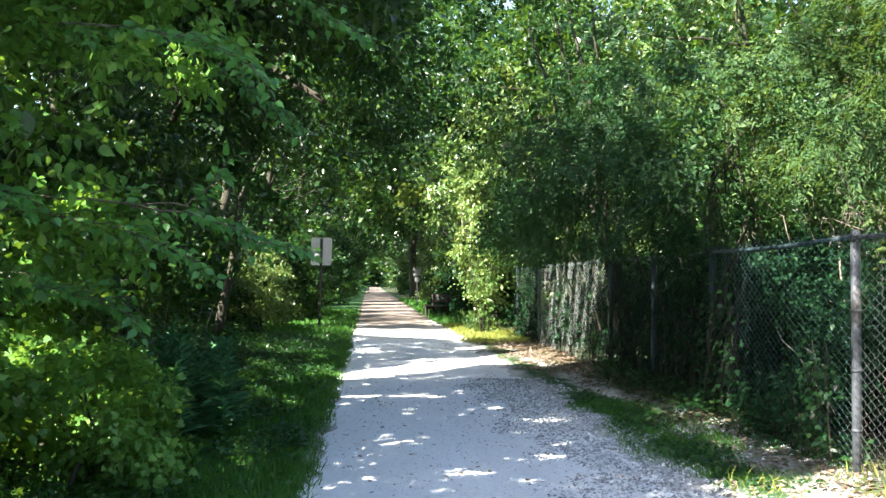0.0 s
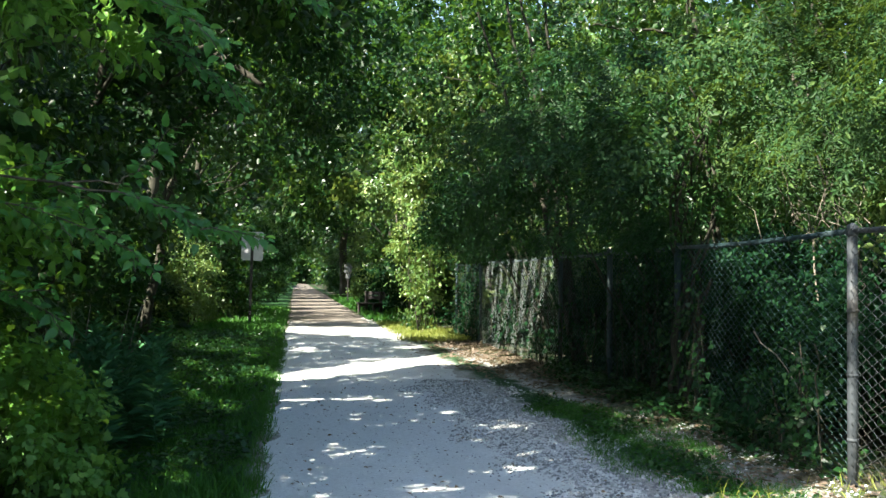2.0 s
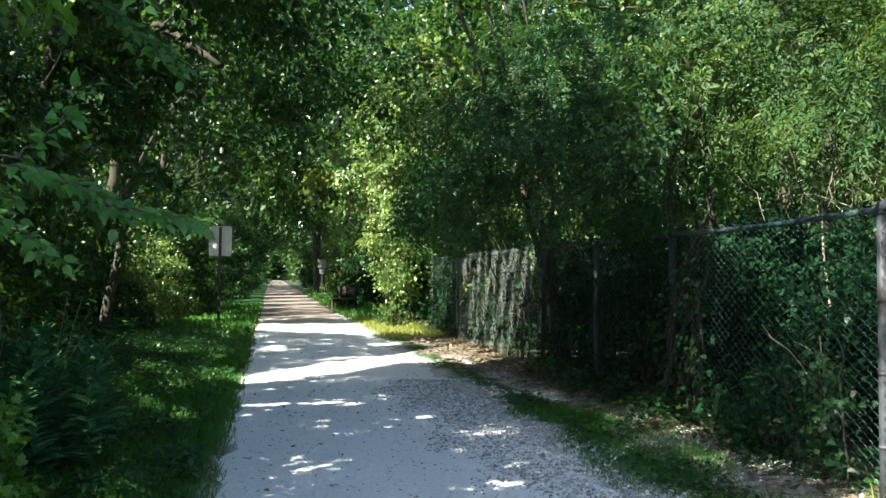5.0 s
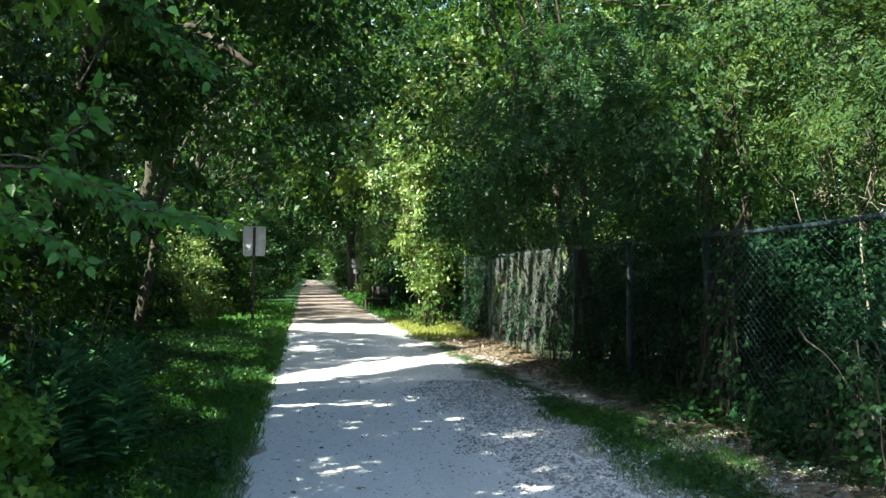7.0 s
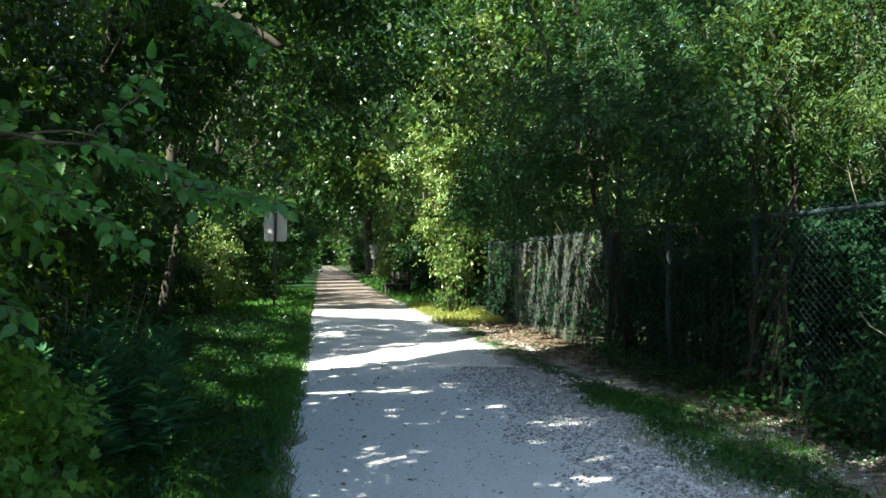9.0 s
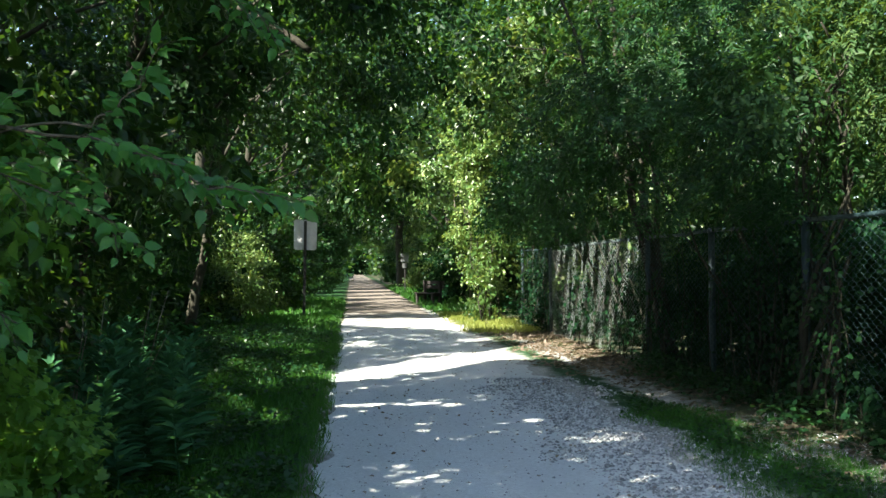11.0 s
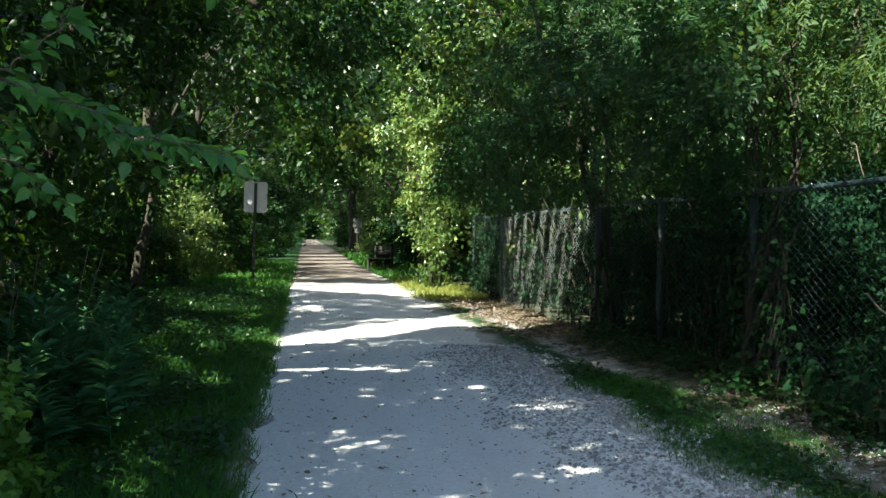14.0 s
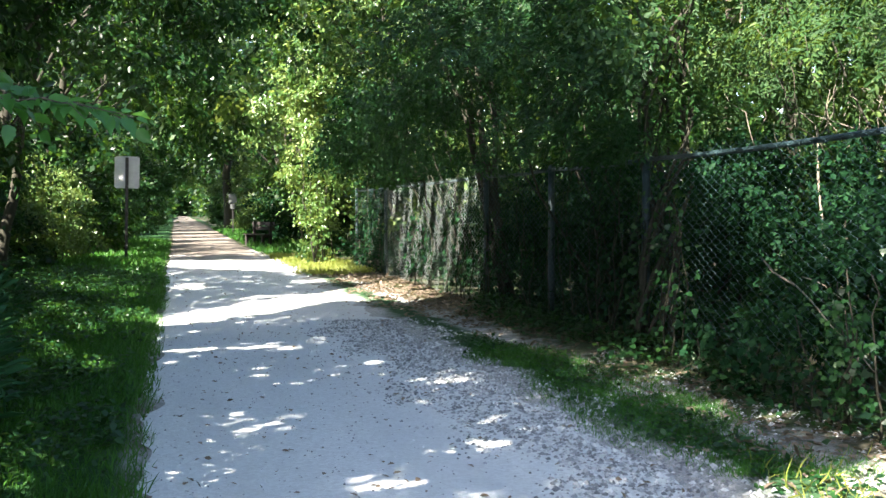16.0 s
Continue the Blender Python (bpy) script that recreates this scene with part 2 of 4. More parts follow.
def tube(bm, pts, radii, sides=7, cap=True):
    """A round limb along pts with a radius at each."""
    pts = [Vector(p) for p in pts]
    rings = []
    for i, p in enumerate(pts):
        d = (pts[min(i + 1, len(pts) - 1)] - pts[max(i - 1, 0)]).normalized()
        a = d.cross(Vector((0.31, 0.94, 0.12))).normalized()
        b = d.cross(a)
        rings.append([bm.verts.new(p + (a * math.cos(2 * math.pi * k / sides) + b * math.sin(2 * math.pi * k / sides)) * radii[i]) for k in range(sides)])
    for r, s in zip(rings, rings[1:]):
        for k in range(sides):
            f = bm.faces.new((r[k], r[(k + 1) % sides], s[(k + 1) % sides], s[k]))
            f.smooth = True
    if cap:
        bm.faces.new(rings[0][::-1])
        bm.faces.new(rings[-1])


def box(bm, lo, hi, bevel=0.004):
    lo, hi = Vector(lo), Vector(hi)
    g = bmesh.ops.create_cube(bm, size=1.0, matrix=Matrix.Translation((lo + hi) / 2) @ Matrix.Diagonal((*(hi - lo), 1)))
    if bevel:
        edges = list({e for v in g["verts"] for e in v.link_edges})
        bmesh.ops.bevel(bm, geom=edges, offset=bevel, segments=1, affect="EDGES")


# Leaf outlines: along, across, up; and faces.
OVAL = (np.array([(0, 0, 0), (0.3, 0.29, 0.06), (0.68, 0.22, 0.04), (1, 0, -0.1), (0.68, -0.22, 0.04), (0.3, -0.29, 0.06)]), [(0, 1, 2, 3), (0, 3, 4, 5)])
LOBED = (
    np.array([(0, 0, 0), (-0.02, 0.3, 0.05), (0.3, 0.5, 0.0), (0.36, 0.24, 0.06), (0.66, 0.34, 0.0), (0.68, 0.14, 0.04), (1.05, 0, -0.12),
              (0.68, -0.14, 0.04), (0.66, -0.34, 0.0), (0.36, -0.24, 0.06), (0.3, -0.5, 0.0), (-0.02, -0.3, 0.05)]),
    [(0, 1, 2, 3), (0, 3, 4, 5), (0, 5, 6, 7), (0, 7, 8, 9), (0, 9, 10, 11)],
)
WILLOW = (np.array([(0, 0, 0), (0.25, 0.15, 0.03), (0.6, 0.13, 0.02), (1, 0, -0.16), (0.6, -0.13, 0.02), (0.25, -0.15, 0.03)]), [(0, 1, 2, 3), (0, 3, 4, 5)])
TOOTHED = (
    np.array([(0, 0, 0), (0.06, 0.2, 0.05), (0.2, 0.31, 0.08), (0.27, 0.27, 0.06), (0.42, 0.32, 0.07), (0.5, 0.25, 0.05), (0.64, 0.23, 0.03), (0.72, 0.14, 0.01), (1.02, 0, -0.14),
              (0.72, -0.14, 0.01), (0.64, -0.23, 0.03), (0.5, -0.25, 0.05), (0.42, -0.32, 0.07), (0.27, -0.27, 0.06), (0.2, -0.31, 0.08), (0.06, -0.2, 0.05), (0.5, 0, -0.02)]),
    [(0, 1, 2, 3), (0, 3, 4, 16), (16, 4, 5, 6), (16, 6, 7, 8), (16, 8, 9, 10), (16, 10, 11, 12), (0, 16, 12, 13), (0, 13, 14, 15)],
)
FLAT = (np.array([(0, 0, 0), (0.45, 0.33, 0.05), (1, 0, -0.08), (0.45, -0.33, 0.05)]), [(0, 1, 2, 3)])


def unit(v):
    return v / np.maximum(np.linalg.norm(v, axis=1, keepdims=True), 1e-9)


def blades(name, at, tip, face, size, shape):
    """One mesh of many blades: at (n,3), tip direction, face normal, length."""
    verts, faces = shape
    a = unit(tip)
    b = unit(np.cross(face, a))
    c = np.cross(a, b)
    n, k = len(at), len(verts)
    co = at[:, None, :] + size[:, None, None] * (verts[None, :, 0:1] * a[:, None, :] + verts[None, :, 1:2] * b[:, None, :] + verts[None, :, 2:3] * c[:, None, :])
    me = bpy.data.meshes.new(name)
    corners = np.concatenate([np.array(f) for f in faces])
    sizes = np.array([len(f) for f in faces])
    me.vertices.add(n * k)
    me.vertices.foreach_set("co", co.reshape(-1).astype(np.float32))
    loops = (corners[None, :] + (np.arange(n) * k)[:, None]).reshape(-1)
    me.loops.add(len(loops))
    me.loops.foreach_set("vertex_index", loops.astype(np.int32))
    totals = np.tile(sizes, n)
    me.polygons.add(len(totals))
    me.polygons.foreach_set("loop_start", np.concatenate([[0], np.cumsum(totals)[:-1]]).astype(np.int32))
    me.update(calc_edges=True)
    me.validate()
    return me


def wave(x, y, seed=0.0):
    """A cheap smooth value noise, about -1 to 1."""
    return (np.sin(1.7 * x + 0.9 * y + seed) + np.sin(-1.1 * x + 2.3 * y + 2.1 * seed + 1.3) + np.sin(2.9 * x - 1.6 * y + 0.7 * seed + 4.0)) / 3


SPOTS = [(1.75, 10.45, 0.27, 0.14), (0.02, 12.78, 0.16, 0.1), (0.55, 12.8, 0.3, 0.1), (1.22, 13.12, 0.13, 0.14), (0.8, 12.66, 0.14, 0.07), (0.47, 13.12, 0.12, 0.06),
         (-0.3, 12.05, 0.12, 0.13), (-0.31, 11.6, 0.14, 0.1), (-0.26, 10.46, 0.11, 0.08), (1.55, 11.51, 0.11, 0.1), (1.18, 11.41, 0.06, 0.06), (0.43, 11.09, 0.09, 0.06), (0.67, 10.63, 0.08, 0.05),
         (1.1, 10.86, 0.1, 0.05), (1.24, 8.69, 0.14, 0.07), (1.67, 8.95, 0.17, 0.06), (0.69, 7.7, 0.1, 0.07), (0.86, 7.58, 0.11, 0.07), (0.99, 7.86, 0.05, 0.04), (-0.05, 21.6, 0.3, 0.3),
         (-0.76, 11.78, 0.26, 0.12), (-1.63, 16.7, 0.22, 0.3), (-1.05, 14.2, 0.16, 0.16), (-1.6, 20.0, 0.6, 0.25), (-1.3, 7.3, 0.3, 0.2), (-1.45, 7.0, 0.2, 0.14), (-1.0, 7.4, 0.28, 0.2), (-0.9, 7.9, 0.1, 0.08)]
spot_rng = random.Random(12)
SPOTS += [(spot_rng.uniform(-0.4, 1.3), spot_rng.uniform(12.5, 13.4), spot_rng.uniform(0.05, 0.13), spot_rng.uniform(0.03, 0.06)) for k in range(14)]


def open_to_sun(p):
    """Where the crowns are open: true for places whose sunbeam comes down on one of the sunlit patches of the ground."""
    x = p[:, 0] - SUN.x / SUN.z * p[:, 2]
    y = p[:, 1] - SUN.y / SUN.z * p[:, 2]
    j = 0.25 * wave(3 * x, 3 * y)
    u = x + 0.4
    a = (x > -0.9) & (x < 7.0) & (y > np.minimum(15.0 + 0.25 * u + 0.38 * u * np.abs(u), 17.4) + j) & (y < 16.1 + 1.28 * u + j) & ((x < 3.7) | (wave(1.5 * x, 5.5 * y, 1.0) > -0.1))
    b = (x > -3.6) & (x < 9.0) & (y > 27.6 - 1.15 * np.clip(u, -1, 2.6) + 2 * j) & (y < np.where(x < -0.8, 33.8, np.where(x < 3.6, 31.0 - 0.15 * u, 30.5 + 0.65 * (x - 3.6))) + 2 * j) & ((x < 3.6) | (y > 27.3 + 0.55 * (x - 3.6)))
    edge = np.where(x < 3.9, 7.1 + 0.42 * (x - 2.5), np.where(x < 4.45, 7.62 + 0.2 * (x - 3.9), 7.15 + 0.4 * (x - 3.65)))
    c = (x > 2.5 + 0.3 * j) & (x < 6.5) & (y > 2.0) & (y < edge + 0.4 * j)
    z = p[:, 2]
    far = (y > 34) & (np.abs(x - 1) < 6) & (wave(0.35 * x, 0.9 * y, 3.0) > 0.78)
    # small chinks between the crowns: each is open down to a leaf somewhere below
    aside = (x < -0.7) | (x > 5.9) | ((y > 24) & (y < 34) & (x > 3.0)) | ((y > 57) & (y < 70) & (x > 5.6))
    floor_z = 3.8 + 2.6 * wave(0.9 * x, 0.8 * y, 11.0)
    floor_z = np.where((x > 5.9) & (y < 16), np.maximum(floor_z, 3.3), floor_z)
    shy = np.where((x < -0.7) & (y < 14), 0.12, 0.04)
    chink = aside & (z > floor_z) & (wave(2.6 * x, 2.3 * y, 6.0) + 0.5 * wave(6.5 * x, 6.1 * y, 2.0) > shy)
    chink |= (y > 33) & (y < 57) & (z > floor_z + 0.6) & (wave(1.9 * x, 1.7 * y, 6.0) + 0.5 * wave(6.5 * x, 6.1 * y, 2.0) > 0.1)
    bushy = (x > -2.5) & (x < -1.3) & (y > 6.0) & (y < 8.6) & (z > 1.15) & (wave(4.1 * x, 3.7 * y, 4.0) > -0.25)
    bushy |= (x > -3.0) & (x < -0.8) & (y > 5.6) & (y < 8.4) & (z > 2.3) & (wave(3.1 * x, 2.7 * y, 4.0) > -0.2)
    hit = a | b | c | far | chink | bushy
    # two gaps above leafy boughs of the near tree
    hit |= (z > 3.38) & (((x - 1.44) / 0.3) ** 2 + ((y - 8.26) / 0.24) ** 2 < 1 + 2 * j)
    hit |= (z > 2.18) & (((x + 0.13) / 0.26) ** 2 + ((y - 8.0) / 0.22) ** 2 < 1 + 2 * j)
    for sx, sy, rx, ry in SPOTS:
        hit |= ((x - sx) / (1.08 * rx + 0.025)) ** 2 + ((y - sy) / (1.08 * ry + 0.02)) ** 2 < 1 + 2 * j
    return hit


def clear_way(p):
    """The room that walkers and the trail keep free."""
    return (p[:, 0] > -0.5) & (p[:, 0] < 2.2) & (p[:, 2] < 3.0) | ((p[:, 1] < 5.0) & (np.abs(p[:, 0]) < 2.2) & (p[:, 2] < 4.0))


def sprays(lobes, clumps, per, spread, size, shape, droop=0.35, hollow=0.55, keep=None, outward=0.5, base=(0, 0, 0), side=0, inner=0, sunlit=False, frond=False):
    """Leaves in sprays over the lobes (cx, cy, cz, rx, ry, rz) of a crown, in coordinates from base; side: the flank that grows toward the light."""
    lobes = np.array(lobes, float)
    vol = np.prod(lobes[:, 3:], axis=1) ** (2 / 3)
    pick = rng.choice(len(lobes), clumps, p=vol / vol.sum())
    d = unit(rng.normal(size=(clumps, 3)))
    if side:
        turn = (d[:, 0] * side < -0.25) & (rng.random(clumps) < 0.75)
        d[turn, 0] *= -1
        turn = (d[:, 1] > 0.35) & (rng.random(clumps) < 0.5)
        d[turn, 1] *= -1
    # boughs carry several sprays each, in flat pads with dark hollows between them
    few = max(7, clumps // (18 if frond else 14))
    bough = rng.integers(0, few, clumps)
    pick, d = pick[:few][bough], d[:few][bough]
    r = (hollow + (1.12 - hollow) * rng.random(few) ** 0.6)[bough]
    heart = lobes[pick, :3] + d * lobes[pick, 3:] * r[:, None]
    pad = unit(rng.normal(size=heart.shape)) * rng.random((clumps, 1)) ** 0.5 * (0.3 * lobes[pick, 3:] + 0.12)
    heart += pad * (1, 1, 0.4) - np.array((0, 0, 0.55)) * np.maximum(0, np.sum(pad * d, axis=1, keepdims=True))
    set_of = rng.normal(size=(few, 3))[bough]
    many = rng.integers(int(per * 0.4), int(per * 1.6) + 1, clumps)
    own = np.repeat(np.arange(clumps), many)
    n = len(own)
    # each spray is a flattened fan that leans outward and down
    lean = unit(d * outward + set_of * 0.3 + rng.normal(size=d.shape) * 0.42 + (0, 0, -droop))
    plane = unit(set_of * 0.32 + rng.normal(size=d.shape) * (0.14 if frond else 0.24) + d * 0.75 + (0, 0, 0.8))
    along = rng.random(n)[:, None]
    loose = rng.normal(size=(n, 3)) * spread * 0.5
    loose -= plane[own] * (np.sum(loose * plane[own], axis=1, keepdims=True) * 0.7)
    at = heart[own] + lean[own] * (along - 0.3) * spread * 2.0 + loose
    tip = lean[own] * 0.7 + rng.normal(size=(n, 3)) * 0.7 + (0, 0, -droop)
    face = plane[own] + rng.normal(size=(n, 3)) * 0.27
    if frond:
        # leaflets in pairs along an arching stalk
        rank = np.arange(n) - np.repeat(np.cumsum(many) - many, many)
        run = ((rank // 2) / np.maximum(1, many[own] / 2))[:, None]
        flank = np.where(rank % 2, 1.0, -1.0)[:, None]
        plane = unit(plane - lean * np.sum(plane * lean, axis=1, keepdims=True))
        across = np.cross(plane, lean)
        stalk = spread * (1.7 + 1.1 * rng.random(clumps))[own][:, None]
        at = heart[own] + lean[own] * run * stalk + np.array((0, 0, -0.34)) * stalk * run ** 2 + rng.normal(size=(n, 3)) * 0.012
        tip = across[own] * flank * 0.9 + lean[own] * (0.35 + 0.5 * run) + (0, 0, -0.22) + rng.normal(size=(n, 3)) * 0.14
        face = plane[own] + rng.normal(size=(n, 3)) * 0.16
    s = size * (0.55 + 0.8 * rng.random(n))
    ok = (at[:, 2] > 0.03) & ~clear_way(at)
    if not sunlit:
        ok &= ~open_to_sun(at)
    if keep is not None:
        ok &= keep(at)
    at, tip, face, s = at[ok], tip[ok], face[ok], s[ok]
    deep = None
    # oversized leaves, mostly unseen, added inside the crown to block sky and sun
    if inner:
        pick = rng.choice(len(lobes), inner, p=vol / vol.sum())
        q = lobes[pick, :3] + unit(rng.normal(size=(inner, 3))) * lobes[pick, 3:] * (0.62 * rng.random((inner, 1)) ** 0.5)
        ok = (q[:, 2] > 0.2) & ~clear_way(q)
        if not sunlit:
            ok &= ~open_to_sun(q)
        if keep is not None:
            ok &= keep(q - (0.15, 0, 0))
        q = q[ok]
    if inner and len(q):
        deep = blades("inner_shade_leaves", q - np.array(base), rng.normal(size=q.shape), rng.normal(size=q.shape), 1.7 * size * (0.6 + 0.6 * rng.random(len(q))), shape if len(shape[1]) < 3 else OVAL)
    return blades("crown", at - np.array(base), tip, face, s, shape), deep


def bend(a, b, sag=0.0, steps=6, wob=0.12):
    a, b = Vector(a), Vector(b)
    out = []
    for i in range(steps + 1):
        t = i / steps
        p = a.lerp(b, t)
        w = wob * math.sin(math.pi * t)
        out.append(p + Vector((random.uniform(-w, w), random.uniform(-w, w), sag * 4 * t * (1 - t) + random.uniform(-w, w) * 0.4)))
    return out


def limb(parent, a, b, r0, r1, material=BARK_DARK, name="limb", sag=0.15, wob=0.14, sides=7, steps=7):
    bm = bmesh.new()
    pts = bend(a, b, sag, steps, wob)
    tube(bm, pts, [r0 + (r1 - r0) * (i / steps) ** 0.8 for i in range(steps + 1)], sides)
    return part(name, bm, material, parent)


def tree(x, y, height, lobes, clumps, per, spread, size, shape, leaf, label, girth=0.14, lean=(0.3, 0.0), bark=BARK_DARK, limbs=5, crook=0.16, group="trees along the trail", keep=None, droop=0.35, side=0, inner=1500, frond=False):
    """A tree: tapered trunk, limbs into the lobes of the crown, leaves in sprays. Lobes in world coordinates."""
    t = thing("tree", (x, y, 0), label, "tree", group)
    bm = bmesh.new()
    top = Vector((lean[0], lean[1], height * 0.8))
    pts = bend((0, 0, -0.15), top, 0, 9, crook)
    pts[0] = Vector((0, 0, -0.15))
    tube(bm, pts, [girth * (1.35 if i == 0 else 1.0) * (1 - 0.085 * i) for i in range(10)], 9)
    part("trunk", bm, bark, t)
    order = sorted(lobes, key=lambda l: -l[3] * l[4])
    for i, l in enumerate((order * 2)[:limbs]):
        foot = pts[min(8, 3 + i % 5)]
        goal = Vector((l[0] - x, l[1] - y, l[2])) + Vector((random.uniform(-0.5, 0.5) * l[3], random.uniform(-0.5, 0.5) * l[4], 0.2 * l[5]))
        limb(t, foot, goal, girth * 0.28, 0.008, bark)
    me, deep = sprays(lobes, clumps, per, spread, size, shape, droop, keep=keep, base=(x, y, 0), side=side, inner=inner, frond=frond)
    crown = part("crown", me, leaf, t)
    if deep:
        part("inner_shade_leaves", deep, leaf, crown)
    return t


def shrub(x, y, lobes, clumps, per, spread, size, shape, leaf, label, stems=6, category="shrub", name="shrub", bark=BARK_DARK, keep=None, group="", droop=0.3, hollow=0.35, side=0, inner=400, sunlit=False, frond=False):
    t = thing(name, (x, y, 0), label, category, group)
    for i in range(stems):
        l = lobes[i % len(lobes)]
        goal = (l[0] - x + random.uniform(-0.6, 0.6) * l[3], l[1] - y + random.uniform(-0.6, 0.6) * l[4], l[2] + random.uniform(-0.2, 0.6) * l[5])
        limb(t, (random.uniform(-0.25, 0.25), random.uniform(-0.25, 0.25), -0.05), goal, 0.022, 0.005, bark, "stem", 0.1, 0.1, 5)
    me, deep = sprays(lobes, clumps, per, spread, size, shape, droop, hollow, keep, base=(x, y, 0), side=side, inner=inner, sunlit=sunlit, frond=frond)
    outer = part("foliage", me, leaf, t)
    if deep:
        part("inner_shade_leaves", deep, leaf, outer)
    return t


# ---- ground and trail ----
def graded(lo, near_lo, near_hi, hi, step):
    near = np.arange(near_lo, near_hi + step / 2, step)
    out_lo = near_lo - np.geomspace(step, near_lo - lo, 22)[::-1]
    out_hi = near_hi + np.geomspace(step, hi - near_hi, 22)
    return np.concatenate([out_lo, near, out_hi])


def sheet(name, xs, ys, height, material):
    gx, gy = np.meshgrid(xs, ys)
    co = np.stack([gx, gy, height(gx, gy)], -1).reshape(-1, 3)
    w = len(xs)
    quads = [(j * w + i, j * w + i + 1, (j + 1) * w + i + 1, (j + 1) * w + i) for j in range(len(ys) - 1) for i in range(w - 1)]
    me = bpy.data.meshes.new(name)
    me.from_pydata(co.tolist(), [], quads)
    me.polygons.foreach_set("use_smooth", [True] * len(quads))
    me.materials.append(material)
    return new(name, me)


LEFT, RIGHT = -0.47, 2.28


def ground_height(x, y):
    off = np.maximum(LEFT - x, x - RIGHT)
    rise = np.clip(off / np.where(x < 0, 0.24, 0.4) + 0.15 + 0.16 * wave(2.1 * x, 1.9 * y) + 0.16 * wave(7 * x, 6 * y, 2.0), -1, 1)
    h = 0.032 * rise + 0.012 * wave(3 * x, 3.3 * y, 5.0)
    h -= 0.045 * np.exp(-((x - 3.1) / 0.45) ** 2)
    return np.where(off < -0.45, -0.06, h)


ground = sheet("ground", graded(-600, -4, 5, 600, 0.07), graded(-300, 4, 28, 900, 0.1), ground_height, SOIL)
tagged(ground, "dark woodland soil with moss and scattered litter", "ground", kind="structure")


def trail_height(x, y):
    mid = (LEFT + RIGHT) / 2
    return 0.008 - 0.012 * ((x - mid) / 1.45) ** 2 + 0.004 * wave(2.5 * x, 0.7 * y) + 0.002 * wave(9 * x, 8 * y, 1.0)


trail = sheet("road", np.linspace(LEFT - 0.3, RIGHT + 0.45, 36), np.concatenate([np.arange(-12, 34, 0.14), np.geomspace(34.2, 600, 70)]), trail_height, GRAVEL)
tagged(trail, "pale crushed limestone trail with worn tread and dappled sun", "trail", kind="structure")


def scatter(n, x0, x1, y0, y1, dense=None):
    x, y = rng.uniform(x0, x1, n), rng.uniform(y0, y1, n)
    if dense is not None:
        k = rng.random(n) < dense(x, y)
        x, y = x[k], y[k]
    return x, y


def grass(name, label, n, x0, x1, y0, y1, tall, dense=None, lean=0.5, width=1.0, blade_material=GRASS):
    x, y = scatter(n, x0, x1, y0, y1, dense)
    z = np.maximum(ground_height(x, y), -0.02) - 0.01
    at = np.stack([x, y, z], -1)
    n = len(x)
    tip = rng.normal(size=(n, 3)) * lean + (0, 0, 1.0)
    face = rng.normal(size=(n, 3)) * (1, 1, 0.2)
    s = tall * (0.45 + 0.9 * rng.random(n)) * (0.85 + 0.3 * wave(1.3 * x, 1.1 * y, 9.0))
    blade = (np.array([(0, 0.035, 0), (0.55, 0.03, 0.03), (1, 0, 0.22), (0.55, -0.03, 0.03), (0, -0.035, 0)]) * (1, width, 1), [(0, 1, 3, 4), (1, 2, 3)])
    ob = new(name, blades(name, at, tip, face, s, blade))
    ob.data.materials.append(blade_material)
    return tagged(ob, label, "grass", kind="stuff")


# left verge, thick near its middle and ragged at the gravel
grass("verge_grass", "uncut shaded green grass on the trail verge", 90000, -3.2, -0.36, 5.0, 24.0, 0.115,
      lambda x, y: np.clip(0.85 + (-0.47 - x) * 6.0 + 0.45 * wave(3 * x, 3 * y), 0, 1))
grass("verge_grass", "uncut green grass around the sign post", 16000, -3.4, -0.42, 24.0, 48.0, 0.2,
      lambda x, y: np.clip(0.4 + (-0.5 - x) * 1.6 + 0.4 * wave(3 * x, 3 * y), 0, 1), width=1.6)
grass("grass_strip", "low trodden grass strip between trail and fence", 70000, 2.15, 3.4, 7.15, 15.0, 0.07,
      lambda x, y: np.clip(1.6 - np.abs(x - 2.32 - 0.02 * (y - 6.6) - 0.47) * 2.5 + 0.6 * wave(2.6 * x, 1.6 * y, 4.0) - 1.6 * np.clip((y - 11.3) / 2, 0, 1), 0, 1), lean=0.8)
grass("grass_tufts", "sunlit yellow-green grass tufts at the fence foot", 2600, 2.5, 4.3, 3.0, 7.5, 0.13,
      lambda x, y: np.clip(0.35 + 0.8 * wave(3.1 * x, 2.7 * y, 2.0) + 0.5 * np.clip(x - 3, 0, 1), 0, 1), lean=0.8, blade_material=GRASS_DRY)
grass("verge_grass", "bright sunlit grass patch under the leafy bush", 11000, 2.2, 3.9, 23.5, 33.0, 0.15,
      lambda x, y: np.clip((x - 2.25) * 2.0 + 0.4 * wave(2 * x, 2 * y), 0, 1), width=1.6, lean=0.9, blade_material=GRASS_DRY)
grass("verge_grass", "grass along the far trail edge", 7000, 2.3, 4.5, 33.0, 80.0, 0.22, None, width=2.5)

# clover and low weeds in the verge
def low_weeds(name, label, n, x0, x1, y0, y1, high, size, leaf=LEAF_BROAD, dense=None):
    x, y = scatter(n, x0, x1, y0, y1, dense)
    at = np.stack([x, y, np.maximum(ground_height(x, y), 0) + high * rng.random(len(x))], -1)
    me = blades(name, at, rng.normal(size=at.shape) * (1, 1, 0.35), rng.normal(size=at.shape) * 0.4 + (0, 0, 1), size * (0.5 + rng.random(len(x))), FLAT)
    me.materials.append(leaf)
    return tagged(new(name, me), label, "weeds", kind="stuff")


